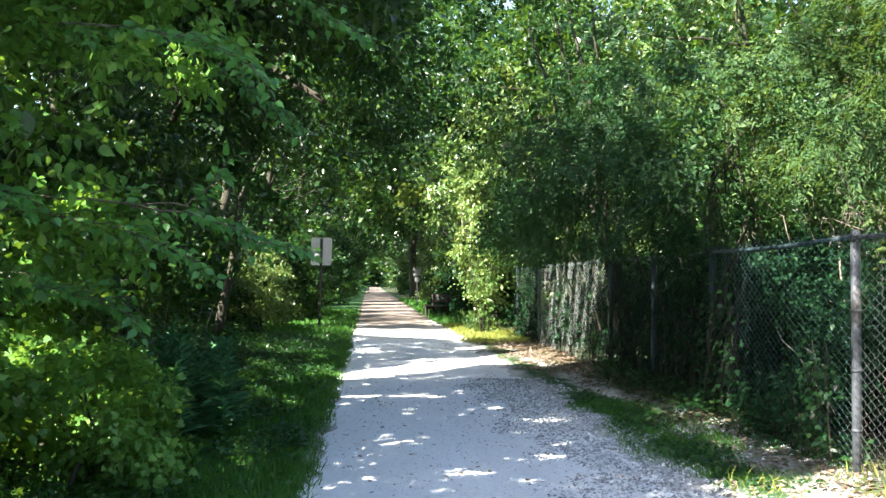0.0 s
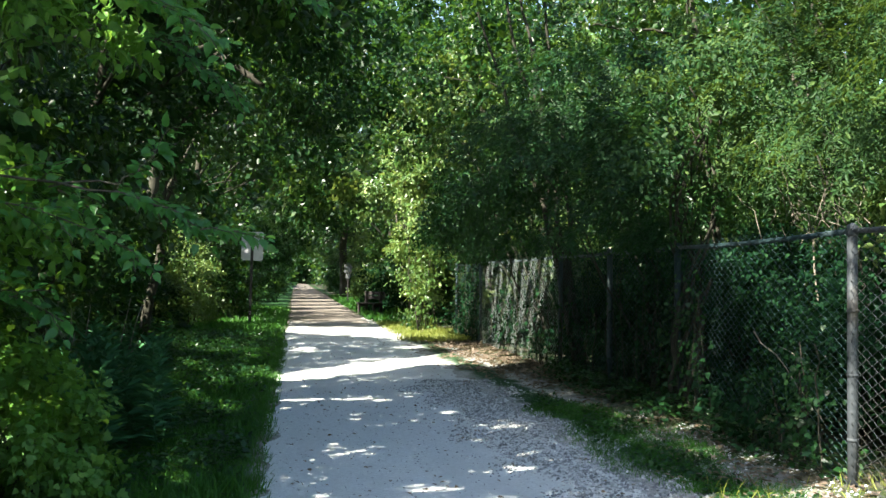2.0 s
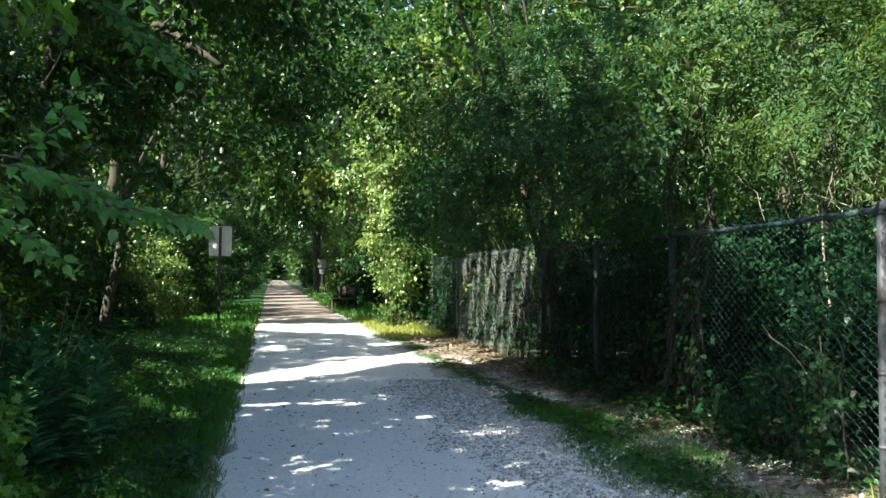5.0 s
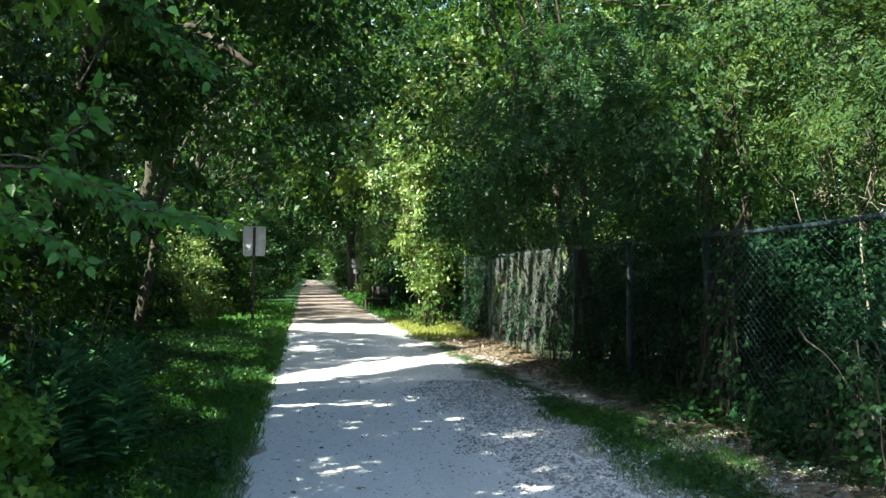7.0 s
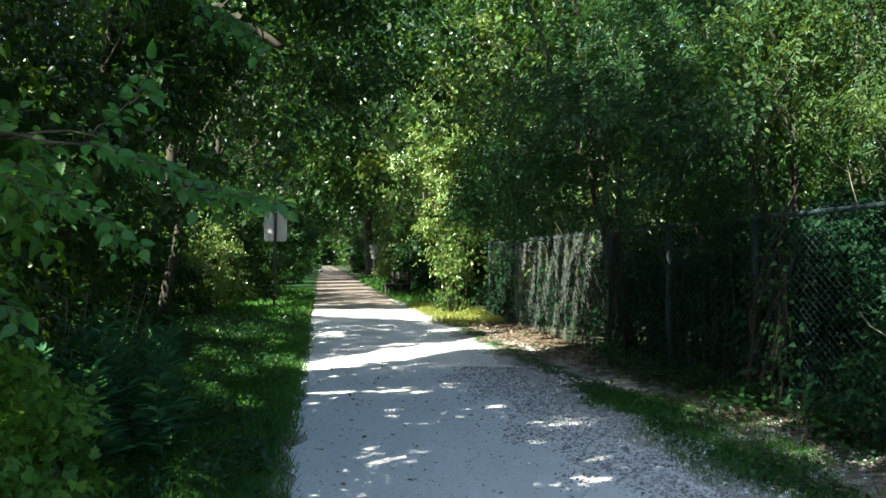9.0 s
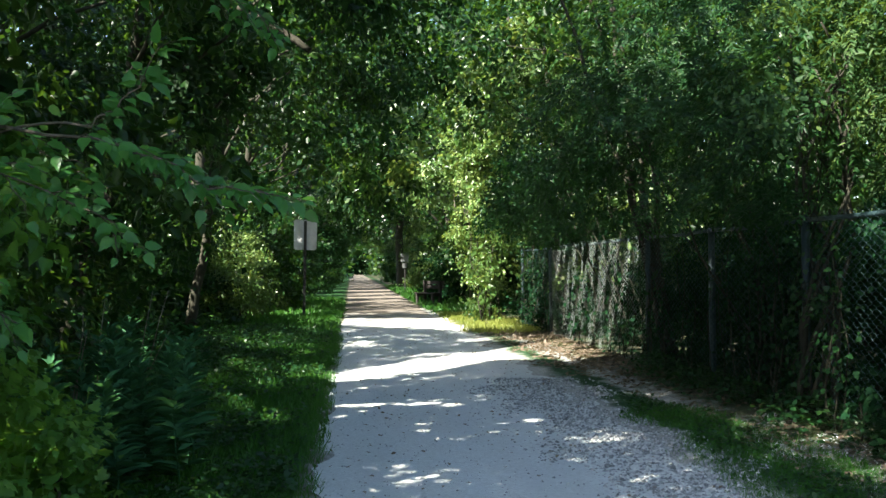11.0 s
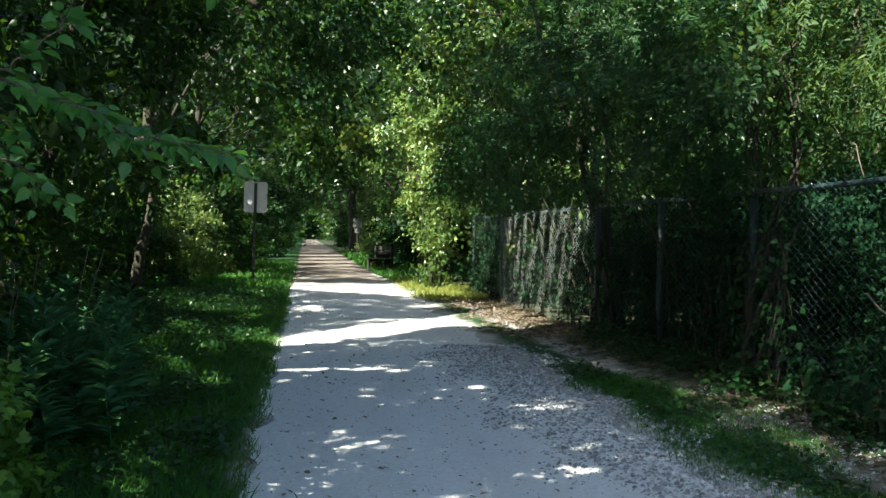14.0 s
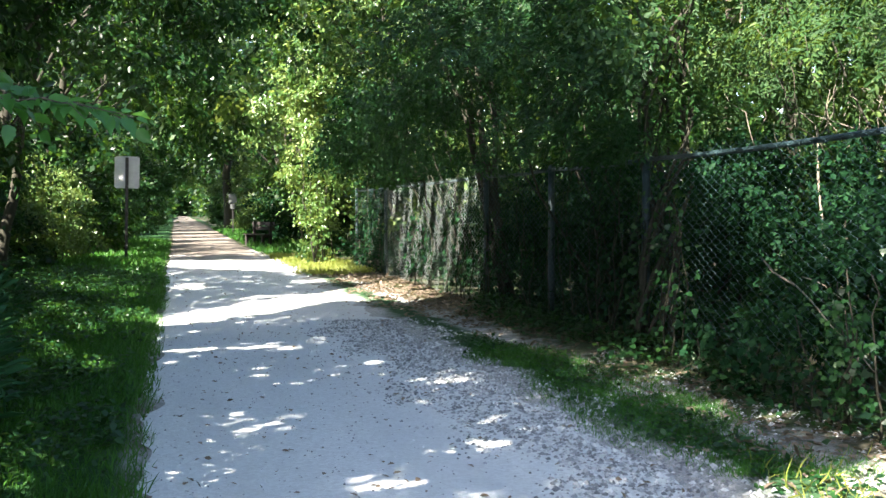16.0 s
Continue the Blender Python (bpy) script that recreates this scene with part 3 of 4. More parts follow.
low_weeds("verge_weeds", "clover and small weeds among the verge grass", 46000, -3.4, -0.55, 5.0, 26.0, 0.15, 0.05, LEAF_VINE,
          lambda x, y: np.clip(0.4 + 0.8 * wave(1.4 * x, 1.2 * y, 6.0) + (-1.0 - x) * 0.5, 0, 1))
low_weeds("fence_weeds", "low dark green creepers along the fence foot", 7000, 3.0, 3.95, 7.4, 16.0, 0.22, 0.06, LEAF_VINE,
          lambda x, y: np.clip((x - 3.25) * 1.8 + 0.5 * wave(2.2 * x, 1.9 * y, 3.0), 0, 1))
low_weeds("strip_weeds", "small flat weeds in the trodden grass strip", 5000, 2.3, 3.3, 6.8, 13.0, 0.05, 0.04, LEAF_VINE,
          lambda x, y: np.clip(1.0 - np.abs(x - 2.82) * 2.4 + 0.7 * wave(2.6 * x, 1.6 * y, 4.0), 0, 1))
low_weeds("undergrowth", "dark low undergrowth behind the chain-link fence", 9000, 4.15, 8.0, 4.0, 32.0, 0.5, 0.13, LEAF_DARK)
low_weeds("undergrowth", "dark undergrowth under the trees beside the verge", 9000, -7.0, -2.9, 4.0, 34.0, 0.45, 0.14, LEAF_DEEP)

# fallen leaves along the fence, thick where the sun reaches it
def litter(name, label, n, x0, x1, y0, y1, size, dense=None):
    x, y = scatter(n, x0, x1, y0, y1, dense)
    inside = (x > LEFT) & (x < RIGHT + 0.2)
    base = np.where(inside, trail_height(x, y), np.maximum(ground_height(x, y), trail_height(x, y) * (x < RIGHT + 0.4)))
    at = np.stack([x, y, base + 0.006 + 0.015 * rng.random(len(x))], -1)
    me = blades(name, at, rng.normal(size=at.shape) * (1, 1, 0.18), rng.normal(size=at.shape) * 0.28 + (0, 0, 1), size * (0.5 + rng.random(len(x))), OVAL)
    me.materials.append(DRY_LEAF)
    return tagged(new(name, me), label, "leaf litter", kind="stuff")


litter("leaf_litter", "dry brown fallen leaves heaped beside the fence", 7500, 2.1, 3.95, 14.0, 24.0, 0.065,
       lambda x, y: np.clip((x - 2.35) * 0.9 * np.clip((y - 13.5) / 3, 0.15, 1) + 0.3 * wave(2 * x, 2 * y), 0, 1))
litter("leaf_litter", "sparse dry leaves on bare soil by the fence", 3200, 2.85, 3.95, 4.0, 14.5, 0.055, lambda x, y: np.clip(0.5 + 0.6 * wave(3 * x, 2 * y, 3.0), 0, 1))
litter("leaf_litter", "pale dry leaves on sunlit bare soil by the fence post", 1500, 2.4, 4.4, 4.0, 8.0, 0.05, lambda x, y: np.clip(0.5 + 0.6 * wave(3 * x, 2 * y, 5.0), 0, 1))
litter("trail_debris", "small dark leaf and twig bits on the gravel", 750, -0.5, 2.3, 5.5, 26.0, 0.035, None)

# loose chips at the trail's edges
def chips(name, label, n, x0, x1, y0, y1, size, dense=None):
    x, y = scatter(n, x0, x1, y0, y1, dense)
    n = len(x)
    z = np.maximum(trail_height(x, y), ground_height(x, y))
    octa = np.array([(1, 0, 0), (-1, 0, 0), (0, 1, 0), (0, -1, 0), (0, 0, 0.7), (0, 0, -0.7)])
    f = np.array([(0, 2, 4), (2, 1, 4), (1, 3, 4), (3, 0, 4), (2, 0, 5), (1, 2, 5), (3, 1, 5), (0, 3, 5)])
    s = size * (0.35 + 0.9 * rng.random(n) ** 2)
    co = octa[None] * (s[:, None, None] * rng.uniform(0.6, 1.3, (n, 6, 3)))
    a = rng.uniform(0, 6.28, n)
    co = np.stack([co[..., 0] * np.cos(a)[:, None] - co[..., 1] * np.sin(a)[:, None], co[..., 0] * np.sin(a)[:, None] + co[..., 1] * np.cos(a)[:, None], co[..., 2]], -1)
    co += np.stack([x, y, z + 0.002], -1)[:, None, :]
    me = bpy.data.meshes.new(name)
    me.from_pydata(co.reshape(-1, 3).tolist(), [], (f[None] + (np.arange(n) * 6)[:, None, None]).reshape(-1, 3).tolist())
    me.materials.append(STONE)
    return tagged(new(name, me), label, "gravel", kind="stuff")


chips("loose_gravel", "loose grey limestone chips along the trail edge", 26000, 1.1, 2.9, 5.5, 15.0, 0.019,
      lambda x, y: np.clip(1.15 - np.abs(x - 1.98) * 1.6 + 0.5 * wave(3 * x, 2 * y, 8.0), 0.02, 1))
chips("loose_gravel", "scattered limestone chips on the trail", 1800, -0.5, 1.6, 5.5, 14.0, 0.009)
chips("loose_gravel", "limestone chips trodden into the soil by the fence", 4200, 2.9, 3.75, 6.5, 11.5, 0.016, lambda x, y: np.clip(0.5 + 0.7 * wave(3 * x, 2 * y, 5.0), 0, 1))


# ---- fence ----
FENCE_X = 3.93
POSTS = [5.0, 7.27, 11.2, 13.6, 16.1, 23.0, 26.4]
FENCE_TOP = 1.83


def fence_x(y):
    return 3.93 - 0.26 * np.clip((11.2 - y) / 3.9, 0, 1.9) if y < 11.2 else 3.93


fence = thing("chain_link_fence", (FENCE_X, 11.2, 0), "tall green-coated chain-link fence with grey steel posts, overgrown by vines", "fence")


def wire_panel(y0, y1):
    """Chain-link fabric between two posts: each wire zigzags upward and hooks through its neighbour."""
    pitch, r = (0.074, 0.0025) if y0 < 16 else (0.07, 0.0022)
    x0, x1 = fence_x(y0) - 0.035, fence_x(y1) - 0.035
    n = int((y1 - y0) / pitch)
    rows = int((FENCE_TOP - 0.03) / (0.47 * pitch))
    verts, faces = [], []
    rows_z = [0.04 + i * (FENCE_TOP - 0.02) / rows for i in range(rows + 1)]
    for k in range(n):
        yc = (k + 0.5) * pitch
        slack = 0.012 * math.sin(k * 0.7)
        start = len(verts)
        # two points at each hook give the short upright twist of real fabric
        line = []
        for i, z in enumerate(rows_z):
            s = 1 if (i + k) % 2 else -1
            bow = 0.02 * math.sin(math.pi * z / FENCE_TOP) * math.sin((y0 + yc) * 1.3) + slack * 0.3
            for dz in ((-0.007, 0.007) if 7 < y0 < 11 else (0.0,)):
                line.append((bow + 0.003 * s, yc + s * (pitch * 0.5 + 0.0018), z + dz))
        for dx, dy, z in line:
            f = dy / (y1 - y0)
            x = x0 + (x1 - x0) * f + dx
            y = y0 + dy
            verts += [(x - FENCE_X - r, y - 11.2, z), (x - FENCE_X + r * 0.6, y - 11.2 + r, z), (x - FENCE_X + r * 0.6, y - 11.2 - r, z)]
        for i in range(len(line) - 1):
            a, b = start + 3 * i, start + 3 * i + 3
            for q in range(3):
                w = (q + 1) % 3
                faces.append((a + q, a + w, b + w, b + q))
    me = bpy.data.meshes.new("chain_link_mesh")
    me.from_pydata(verts, [], faces)
    me.polygons.foreach_set("use_smooth", [True] * len(faces))
    return me


for y0, y1 in zip(POSTS, POSTS[1:]):
    # the stretch in the sun takes the pale lit copy of the wire
    part("chain_link_mesh", wire_panel(y0 + 0.02, y1 - 0.02), GALVANISED if y1 < 8 else SUNLIT_WIRE if y0 > 16 and y1 < 23.5 else COATED, fence, "weathered grey wire mesh" if y1 < 8 else "")
    bm = bmesh.new()
    tube(bm, [(fence_x(y0 + (y1 - y0) * q) - FENCE_X + 0.004 * math.sin(9 * q + y0), y0 + (y1 - y0) * q - 11.2, FENCE_TOP - 0.02 - 0.02 * math.sin(math.pi * q)) for q in (0, 0.25, 0.5, 0.75, 1)], [0.021] * 5, 10)
    part("top_rail", bm, RAIL if y1 > 8 else GALVANISED, fence)
    bm = bmesh.new()
    tube(bm, [(fence_x(y0) - FENCE_X - 0.03, y0 - 11.2, 0.06), (fence_x((y0 + y1) / 2) - FENCE_X - 0.02, (y0 + y1) / 2 - 11.2, 0.05), (fence_x(y1) - FENCE_X - 0.03, y1 - 11.2, 0.06)], [0.003] * 3, 5)
    part("tension_wire", bm, GALVANISED, fence)
for y in POSTS:
    bm = bmesh.new()
    tube(bm, [(fence_x(y) - FENCE_X, y - 11.2, z) for z in (-0.1, 0.5, 1.2, FENCE_TOP - 0.05)], [0.038, 0.038, 0.037, 0.037], 14)
    post = part("fence_post", bm, GALVANISED if y < 8 else RAIL, fence, "weathered grey steel post" if y < 8 else "")
    bm = bmesh.new()
    tube(bm, [(fence_x(y) - FENCE_X, y - 11.2, z) for z in (FENCE_TOP - 0.055, FENCE_TOP - 0.01, FENCE_TOP + 0.02, FENCE_TOP + 0.035)], [0.043, 0.043, 0.034, 0.012], 14)
    part("post_cap", bm, GALVANISED if y < 8 else RAIL, post)
    for z in (0.35, 0.8, 1.25):
        bm = bmesh.new()
        tube(bm, [(fence_x(y) - FENCE_X, y - 11.2, z - 0.012), (fence_x(y) - FENCE_X, y - 11.2, z + 0.012)], [0.0415, 0.0415], 14)
        part("tension_band", bm, GALVANISED if y < 8 else RAIL, post)


# ---- signs and bench ----
def sign(x, y, panels, post_h, thick, facing, label, back, post_front):
    s = thing("trail_sign", (x, y, 0), label, "sign", "trail signs")
    bm = bmesh.new()
    # U-channel post
    for lo, hi in (((-thick, -0.012, -0.2), (thick, -0.006, post_h)), ((-thick, -0.012, -0.2), (-thick + 0.008, 0.022, post_h)), ((thick - 0.008, -0.012, -0.2), (thick, 0.022, post_h))):
        box(bm, lo, hi, 0.0015)
    bmesh.ops.translate(bm, vec=(0, -0.03 if post_front else 0.03, 0), verts=bm.verts)
    part("post", bm, POST_BROWN, s, "dark steel channel post")
    for cx, z0, z1, w in panels:
        bm = bmesh.new()
        box(bm, (cx - w / 2, -0.003, z0), (cx + w / 2, 0.003, z1), 0)
        up = [e for e in bm.edges if abs(e.verts[0].co.y - e.verts[1].co.y) > 0.004]
        bmesh.ops.bevel(bm, geom=up, offset=0.03, segments=4, affect="EDGES")
        p = part("panel", bm, back, s)
        for z in (z0 + 0.08, z1 - 0.08):
            bm = bmesh.new()
            bmesh.ops.create_cone(bm, cap_ends=True, segments=6, radius1=0.009, radius2=0.008, depth=0.012, matrix=Matrix.Translation((0, -0.048 if post_front else -0.008, z)) @ Matrix.Rotation(radians(90), 4, "X"))
            part("bolt", bm, GALVANISED, p)
    s.rotation_euler = (0, 0, radians(facing))
    return s


sign_near = sign(-1.52, 30.96, [(0.0, 1.94, 2.79, 0.64)], 2.76, 0.04, -3, "pale grey back of a trail sign on a dark post", PANEL_BACK, True)
sign_near.rotation_euler = (0, radians(1.3), radians(-3))
sign(2.85, 60.0, [(0.0, 1.75, 2.25, 0.46), (0.0, 1.42, 1.70, 0.28)], 2.3, 0.035, 4, "small dull grey trail sign with a second plate below it", PANEL_WHITE, False)


def bench(x, y, turn):
    b = thing("bench", (x, y, 0), "aged dark wooden bench standing beside the trail under trees", "bench")
    for k in range(3):
        bm = bmesh.new()
        box(bm, (-0.72, -0.2 + 0.14 * k, 0.42), (0.72, -0.075 + 0.14 * k, 0.465), 0.006)
        part("seat_board", bm, OLD_WOOD, b)
    for k in range(2):
        bm = bmesh.new()
        box(bm, (-0.72, 0.235, 0.6 + 0.17 * k), (0.72, 0.275, 0.74 + 0.17 * k), 0.006)
        part("back_board", bm, OLD_WOOD, b)
    for sx in (-0.55, 0.55):
        for lo, hi in (((sx - 0.05, -0.2, -0.05), (sx + 0.05, -0.1, 0.42)), ((sx - 0.05, 0.13, -0.05), (sx + 0.05, 0.235, 0.92))):
            bm = bmesh.new()
            box(bm, lo, hi, 0.006)
            part("leg", bm, OLD_WOOD, b)
        bm = bmesh.new()
        box(bm, (sx - 0.04, -0.1, 0.32), (sx + 0.04, 0.13, 0.42), 0.004)
        part("brace", bm, OLD_WOOD, b)
    b.rotation_euler = (0, 0, radians(turn))
    return b


bench(2.75, 41.0, -62)
shrub(3.4, 42.6, [(3.3, 42.4, 0.5, 0.8, 0.5, 0.6), (3.9, 43.6, 1.3, 1.2, 1.2, 1.2)], 300, 16, 0.22, 0.13, OVAL, LEAF_DARK, "dark bush behind the aged bench", 6)


# ---- trees and shrubs: beside the trail ----
def wall_lobes(x, y, h, r, over=None, low=0.9):
    """Lobes of a tree that is leafy to near the ground, with an uneven top and, where given, a limb over the trail."""
    out = [(x, y, low + 0.9, r * 0.85, r, 1.1), (x + 0.3, y + 0.4, low + 2.6, r, r * 1.05, 1.5), (x - 0.2, y - 0.3, h * 0.58, r * 1.05, r, h * 0.17),
           (x + random.uniform(-0.5, 0.5), y + random.uniform(-0.6, 0.6), h * 0.82, r * 0.8, r * 0.85, h * 0.16)]
    if over:
        out.append(over)
    return out


BROADLEAF = "broad-leaved tree in full summer leaf hiding its trunk"
# the tree whose branches hang over the left verge, close to the walker
# the last two lobes hang above the view, added only to cast shade
near_lobes = [(-2.9, 7.6, 1.4, 1.15, 1.7, 0.9), (-2.6, 7.6, 2.8, 1.2, 1.7, 1.0), (-2.2, 7.4, 4.2, 1.5, 1.9, 1.0), (-3.2, 7.0, 6.0, 2.2, 2.4, 1.5), (-3.6, 7.2, 8.2, 2.0, 2.2, 1.4), (-1.2, 9.6, 5.0, 1.6, 1.6, 0.8), (-0.7, 5.2, 6.4, 2.1, 1.9, 1.0), (-2.4, 3.6, 8.2, 2.0, 2.0, 1.1)]
near_tree = tree(-4.3, 8.2, 9.5, near_lobes, 1800, 17, 0.22, 0.088, TOOTHED, LEAF_NEAR, "broad-leaved tree with low branches reaching over the verge", 0.13, (0.5, -0.4), BARK, 6, side=1, inner=3200)


def hanging_branch(parent, base, pts, r, twigs, reach, size, leaf=LEAF_BRANCH):
    """A branch with side twigs; toothed leaves stand alternately on short stalks along both."""
    b = Vector(base)
    pts = [Vector(p) - b for p in pts]
    bm = bmesh.new()
    line = []
    for p, q in zip(pts, pts[1:]):
        line += bend(p, q, 0.02, 4, 0.025)[:-1]
    line.append(pts[-1])
    tube(bm, line, [0.5 * r * (1 - 0.85 * i / (len(line) - 1)) for i in range(len(line))], 6)
    runs = [(line, 0.5)]
    for k in range(twigs):
        f = 0.1 + 0.85 * (k + random.random() * 0.6) / twigs
        i = min(int(f * (len(line) - 1)), len(line) - 2)
        o = line[i].lerp(line[i + 1], f * (len(line) - 1) - i)
        d = (line[i + 1] - line[i]).normalized()
        out = d.cross(Vector((0, 0, 1))).normalized() * (1 if k % 2 else -1)
        e = o + (d * 0.75 + out * random.uniform(0.3, 0.8) + Vector((0, 0, random.uniform(-0.75, 0.35)))).normalized() * reach * random.uniform(0.5, 1.2) * (1.15 - 0.6 * f)
        twig = bend(o, e, 0.02, 4, 0.02)
        tube(bm, twig, [0.0035, 0.003, 0.0025, 0.002, 0.0012], 4)
        runs.append((twig, 0.05))
    at, tip, face = [], [], []
    for run, skip in runs:
        long = sum((q - p).length for p, q in zip(run, run[1:]))
        many = max(3, int(long / (size * 0.62)))
        for j in range(many + 1):
            f = skip + (1 - skip) * j / many
            i = min(int(f * (len(run) - 1)), len(run) - 2)
            o = run[i].lerp(run[i + 1], f * (len(run) - 1) - i)
            d = (run[i + 1] - run[i]).normalized()
            out = d.cross(Vector((0.1, -0.5, 0.85))).normalized() * (1 if j % 2 else -1)
            way = (d * (0.5 if j < many else 1.6) + out * random.uniform(0.5, 1.0) + Vector((random.gauss(0, 0.2), random.gauss(0, 0.2), random.uniform(-0.55, 0.1)))).normalized()
            g = o + way * size * 0.28
            tube(bm, [o, g], [0.0012, 0.0009], 3, False)
            at.append(g)
            tip.append(way)
            face.append(Vector((random.gauss(0, 0.45), random.gauss(-0.55, 0.45), random.gauss(0.8, 0.3))))
    br = part("branch", bm, BARK, parent)
    n = len(at)
    part("leaves", blades("leaves", np.array([tuple(v) for v in at]), np.array([tuple(v) for v in tip]), np.array([tuple(v) for v in face]), size * (0.6 + 0.65 * rng.random(n)), TOOTHED), leaf, br)


TB = (-4.3, 8.2, 0)
# the long branch with its upright fork
hanging_branch(near_tree, TB, [(-3.4, 7.4, 2.2), (-2.0, 6.6, 2.0), (-1.28, 6.2, 1.9), (-0.95, 6.2, 1.83), (-0.7, 6.2, 1.7), (-0.36, 6.2, 1.66)], 0.02, 13, 0.34, 0.074)
hanging_branch(near_tree, TB, [(-1.5, 6.3, 1.92), (-1.12, 6.2, 1.93), (-1.03, 6.2, 1.99), (-0.94, 6.2, 2.1), (-0.83, 6.2, 2.25)], 0.012, 3, 0.14, 0.082)
hanging_branch(near_tree, TB, [(-2.6, 6.8, 1.95), (-1.8, 6.4, 1.85), (-1.3, 6.3, 1.7), (-0.95, 6.3, 1.48)], 0.014, 14, 0.34, 0.066)
hanging_branch(near_tree, TB, [(-3.2, 7.2, 3.3), (-2.0, 6.4, 3.1), (-1.1, 6.1, 2.95), (-0.6, 6.1, 2.7)], 0.02, 20, 0.42, 0.078)
hanging_branch(near_tree, TB, [(-3.3, 7.6, 1.6), (-2.5, 6.7, 1.5), (-1.9, 6.3, 1.4), (-1.4, 6.3, 1.2)], 0.016, 16, 0.38, 0.070)
hanging_branch(near_tree, TB, [(-3.0, 8.4, 3.9), (-1.6, 8.0, 3.9), (-0.6, 7.8, 3.7), (0.0, 7.9, 3.35)], 0.022, 22, 0.5, 0.082)
hanging_branch(near_tree, TB, [(-3.0, 8.6, 3.3), (-1.9, 8.2, 3.3), (-1.1, 8.0, 3.1), (-0.55, 8.0, 2.7)], 0.02, 20, 0.5, 0.078)
hanging_branch(near_tree, TB, [(-3.1, 7.0, 1.9), (-2.5, 6.0, 1.9), (-2.1, 5.5, 1.95), (-1.75, 5.3, 1.9)], 0.016, 16, 0.38, 0.074)
hanging_branch(near_tree, TB, [(-3.4, 8.8, 2.4), (-2.6, 8.2, 2.3), (-2.0, 7.9, 2.15), (-1.5, 7.8, 1.85)], 0.016, 18, 0.45, 0.078)

# two dense boughs that catch the sun, their leaves also coloured as lit
for lobes, many in (([(-1.3, 6.5, 3.08, 0.46, 0.34, 0.2), (-1.65, 6.7, 3.2, 0.4, 0.3, 0.16)], 95), ([(-1.85, 6.9, 1.95, 0.36, 0.3, 0.15), (-2.1, 6.9, 1.75, 0.3, 0.3, 0.15)], 70)):
    part("bough_leaves", sprays(lobes, many, 14, 0.1, 0.078, TOOTHED, 0.25, 0.3, base=TB, sunlit=True)[0], LEAF_YELLOW_LIT, near_tree, "sunlit yellow-green leaves")

# the leafy bush at the verge
shrub(-2.6, 7.4, [(-2.7, 6.9, 0.7, 0.9, 1.0, 0.75), (-2.9, 8.4, 0.8, 0.9, 1.1, 0.85), (-2.15, 7.5, 0.35, 0.65, 0.8, 0.4), (-3.0, 6.2, 1.2, 0.8, 0.9, 0.8)], 560, 15, 0.15, 0.078, LOBED, LEAF_NEAR,
      "broad-leaved bush spilling over the shaded verge", 8)
shrub(-2.7, 5.4, [(-2.7, 5.4, 0.8, 0.7, 0.9, 0.8), (-2.9, 5.2, 2.0, 0.8, 0.9, 0.8), (-2.9, 5.6, 3.2, 0.8, 1.0, 0.7)], 360, 16, 0.15, 0.08, LOBED, LEAF_NEAR, "tall broad-leaved bush at the edge of the verge", 8)

shrub(-1.8, 7.0, [(-1.62, 7.0, 0.45, 0.3, 0.45, 0.4), (-1.88, 6.6, 0.85, 0.33, 0.4, 0.35), (-1.95, 7.5, 0.4, 0.4, 0.5, 0.35), (-1.5, 7.3, 0.3, 0.2, 0.4, 0.28)], 440, 15, 0.11, 0.055, LOBED, LEAF_YELLOW_LIT,
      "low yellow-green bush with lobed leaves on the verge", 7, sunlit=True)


def tall_weed(x, y, h):
    w = thing("tall_weed", (x, y, 0), "tall leafy blue-green weed growing in the verge", "weed", "weeds in the verge")
    bm = bmesh.new()
    top = Vector((random.uniform(-0.15, 0.15), random.uniform(-0.15, 0.15), h))
    line = bend((0, 0, -0.02), top, 0, 5, 0.03)
    tube(bm, line, [0.006, 0.006, 0.005, 0.004, 0.003, 0.002], 5)
    part("stem", bm, LEAF_WEED, w)
    n = int(80 * h)
    f = 0.12 + 0.88 * rng.random(n)
    a = rng.uniform(0, 6.28, n)
    at = np.outer(f, np.array(top))
    tip = np.stack([np.cos(a), np.sin(a), 0.15 + 0.6 * f], -1)
    part("leaves", blades("leaves", at, tip, np.tile((0.0, 0.0, 1.0), (n, 1)) + rng.normal(size=(n, 3)) * 0.3, 0.18 * (1.15 - 0.6 * f) * (0.7 + 0.6 * rng.random(n)), WILLOW), LEAF_WEED, w)


for k in range(24):
    tall_weed(-1.78 + random.gauss(0, 0.24), 9.2 + random.gauss(0, 0.5), random.uniform(0.6, 1.02))
for k in range(22):
    tall_weed(-2.45 + random.gauss(0, 0.35), 11.0 + random.gauss(0, 1.0), random.uniform(0.5, 0.95))
for k in range(16):
    tall_weed(-2.9 + random.gauss(0, 0.3), 15.5 + random.gauss(0, 1.5), random.uniform(0.5, 0.9))

# bleached dead stems leaning over the weeds
dead = thing("dry_stems", (-2.15, 10.4, 0), "bleached dead plant stems leaning among the weeds", "dead stems")
for k in range(7):
    foot = (random.uniform(-0.25, 0.25), random.uniform(-0.2, 0.2), -0.03)
    limb(dead, foot, (foot[0] + random.uniform(0.05, 0.5), foot[1] + random.uniform(-0.3, 0.1), random.uniform(0.85, 1.25)), 0.008, 0.003, BARK_PALE, "stem", 0.03, 0.03, 5, 5)

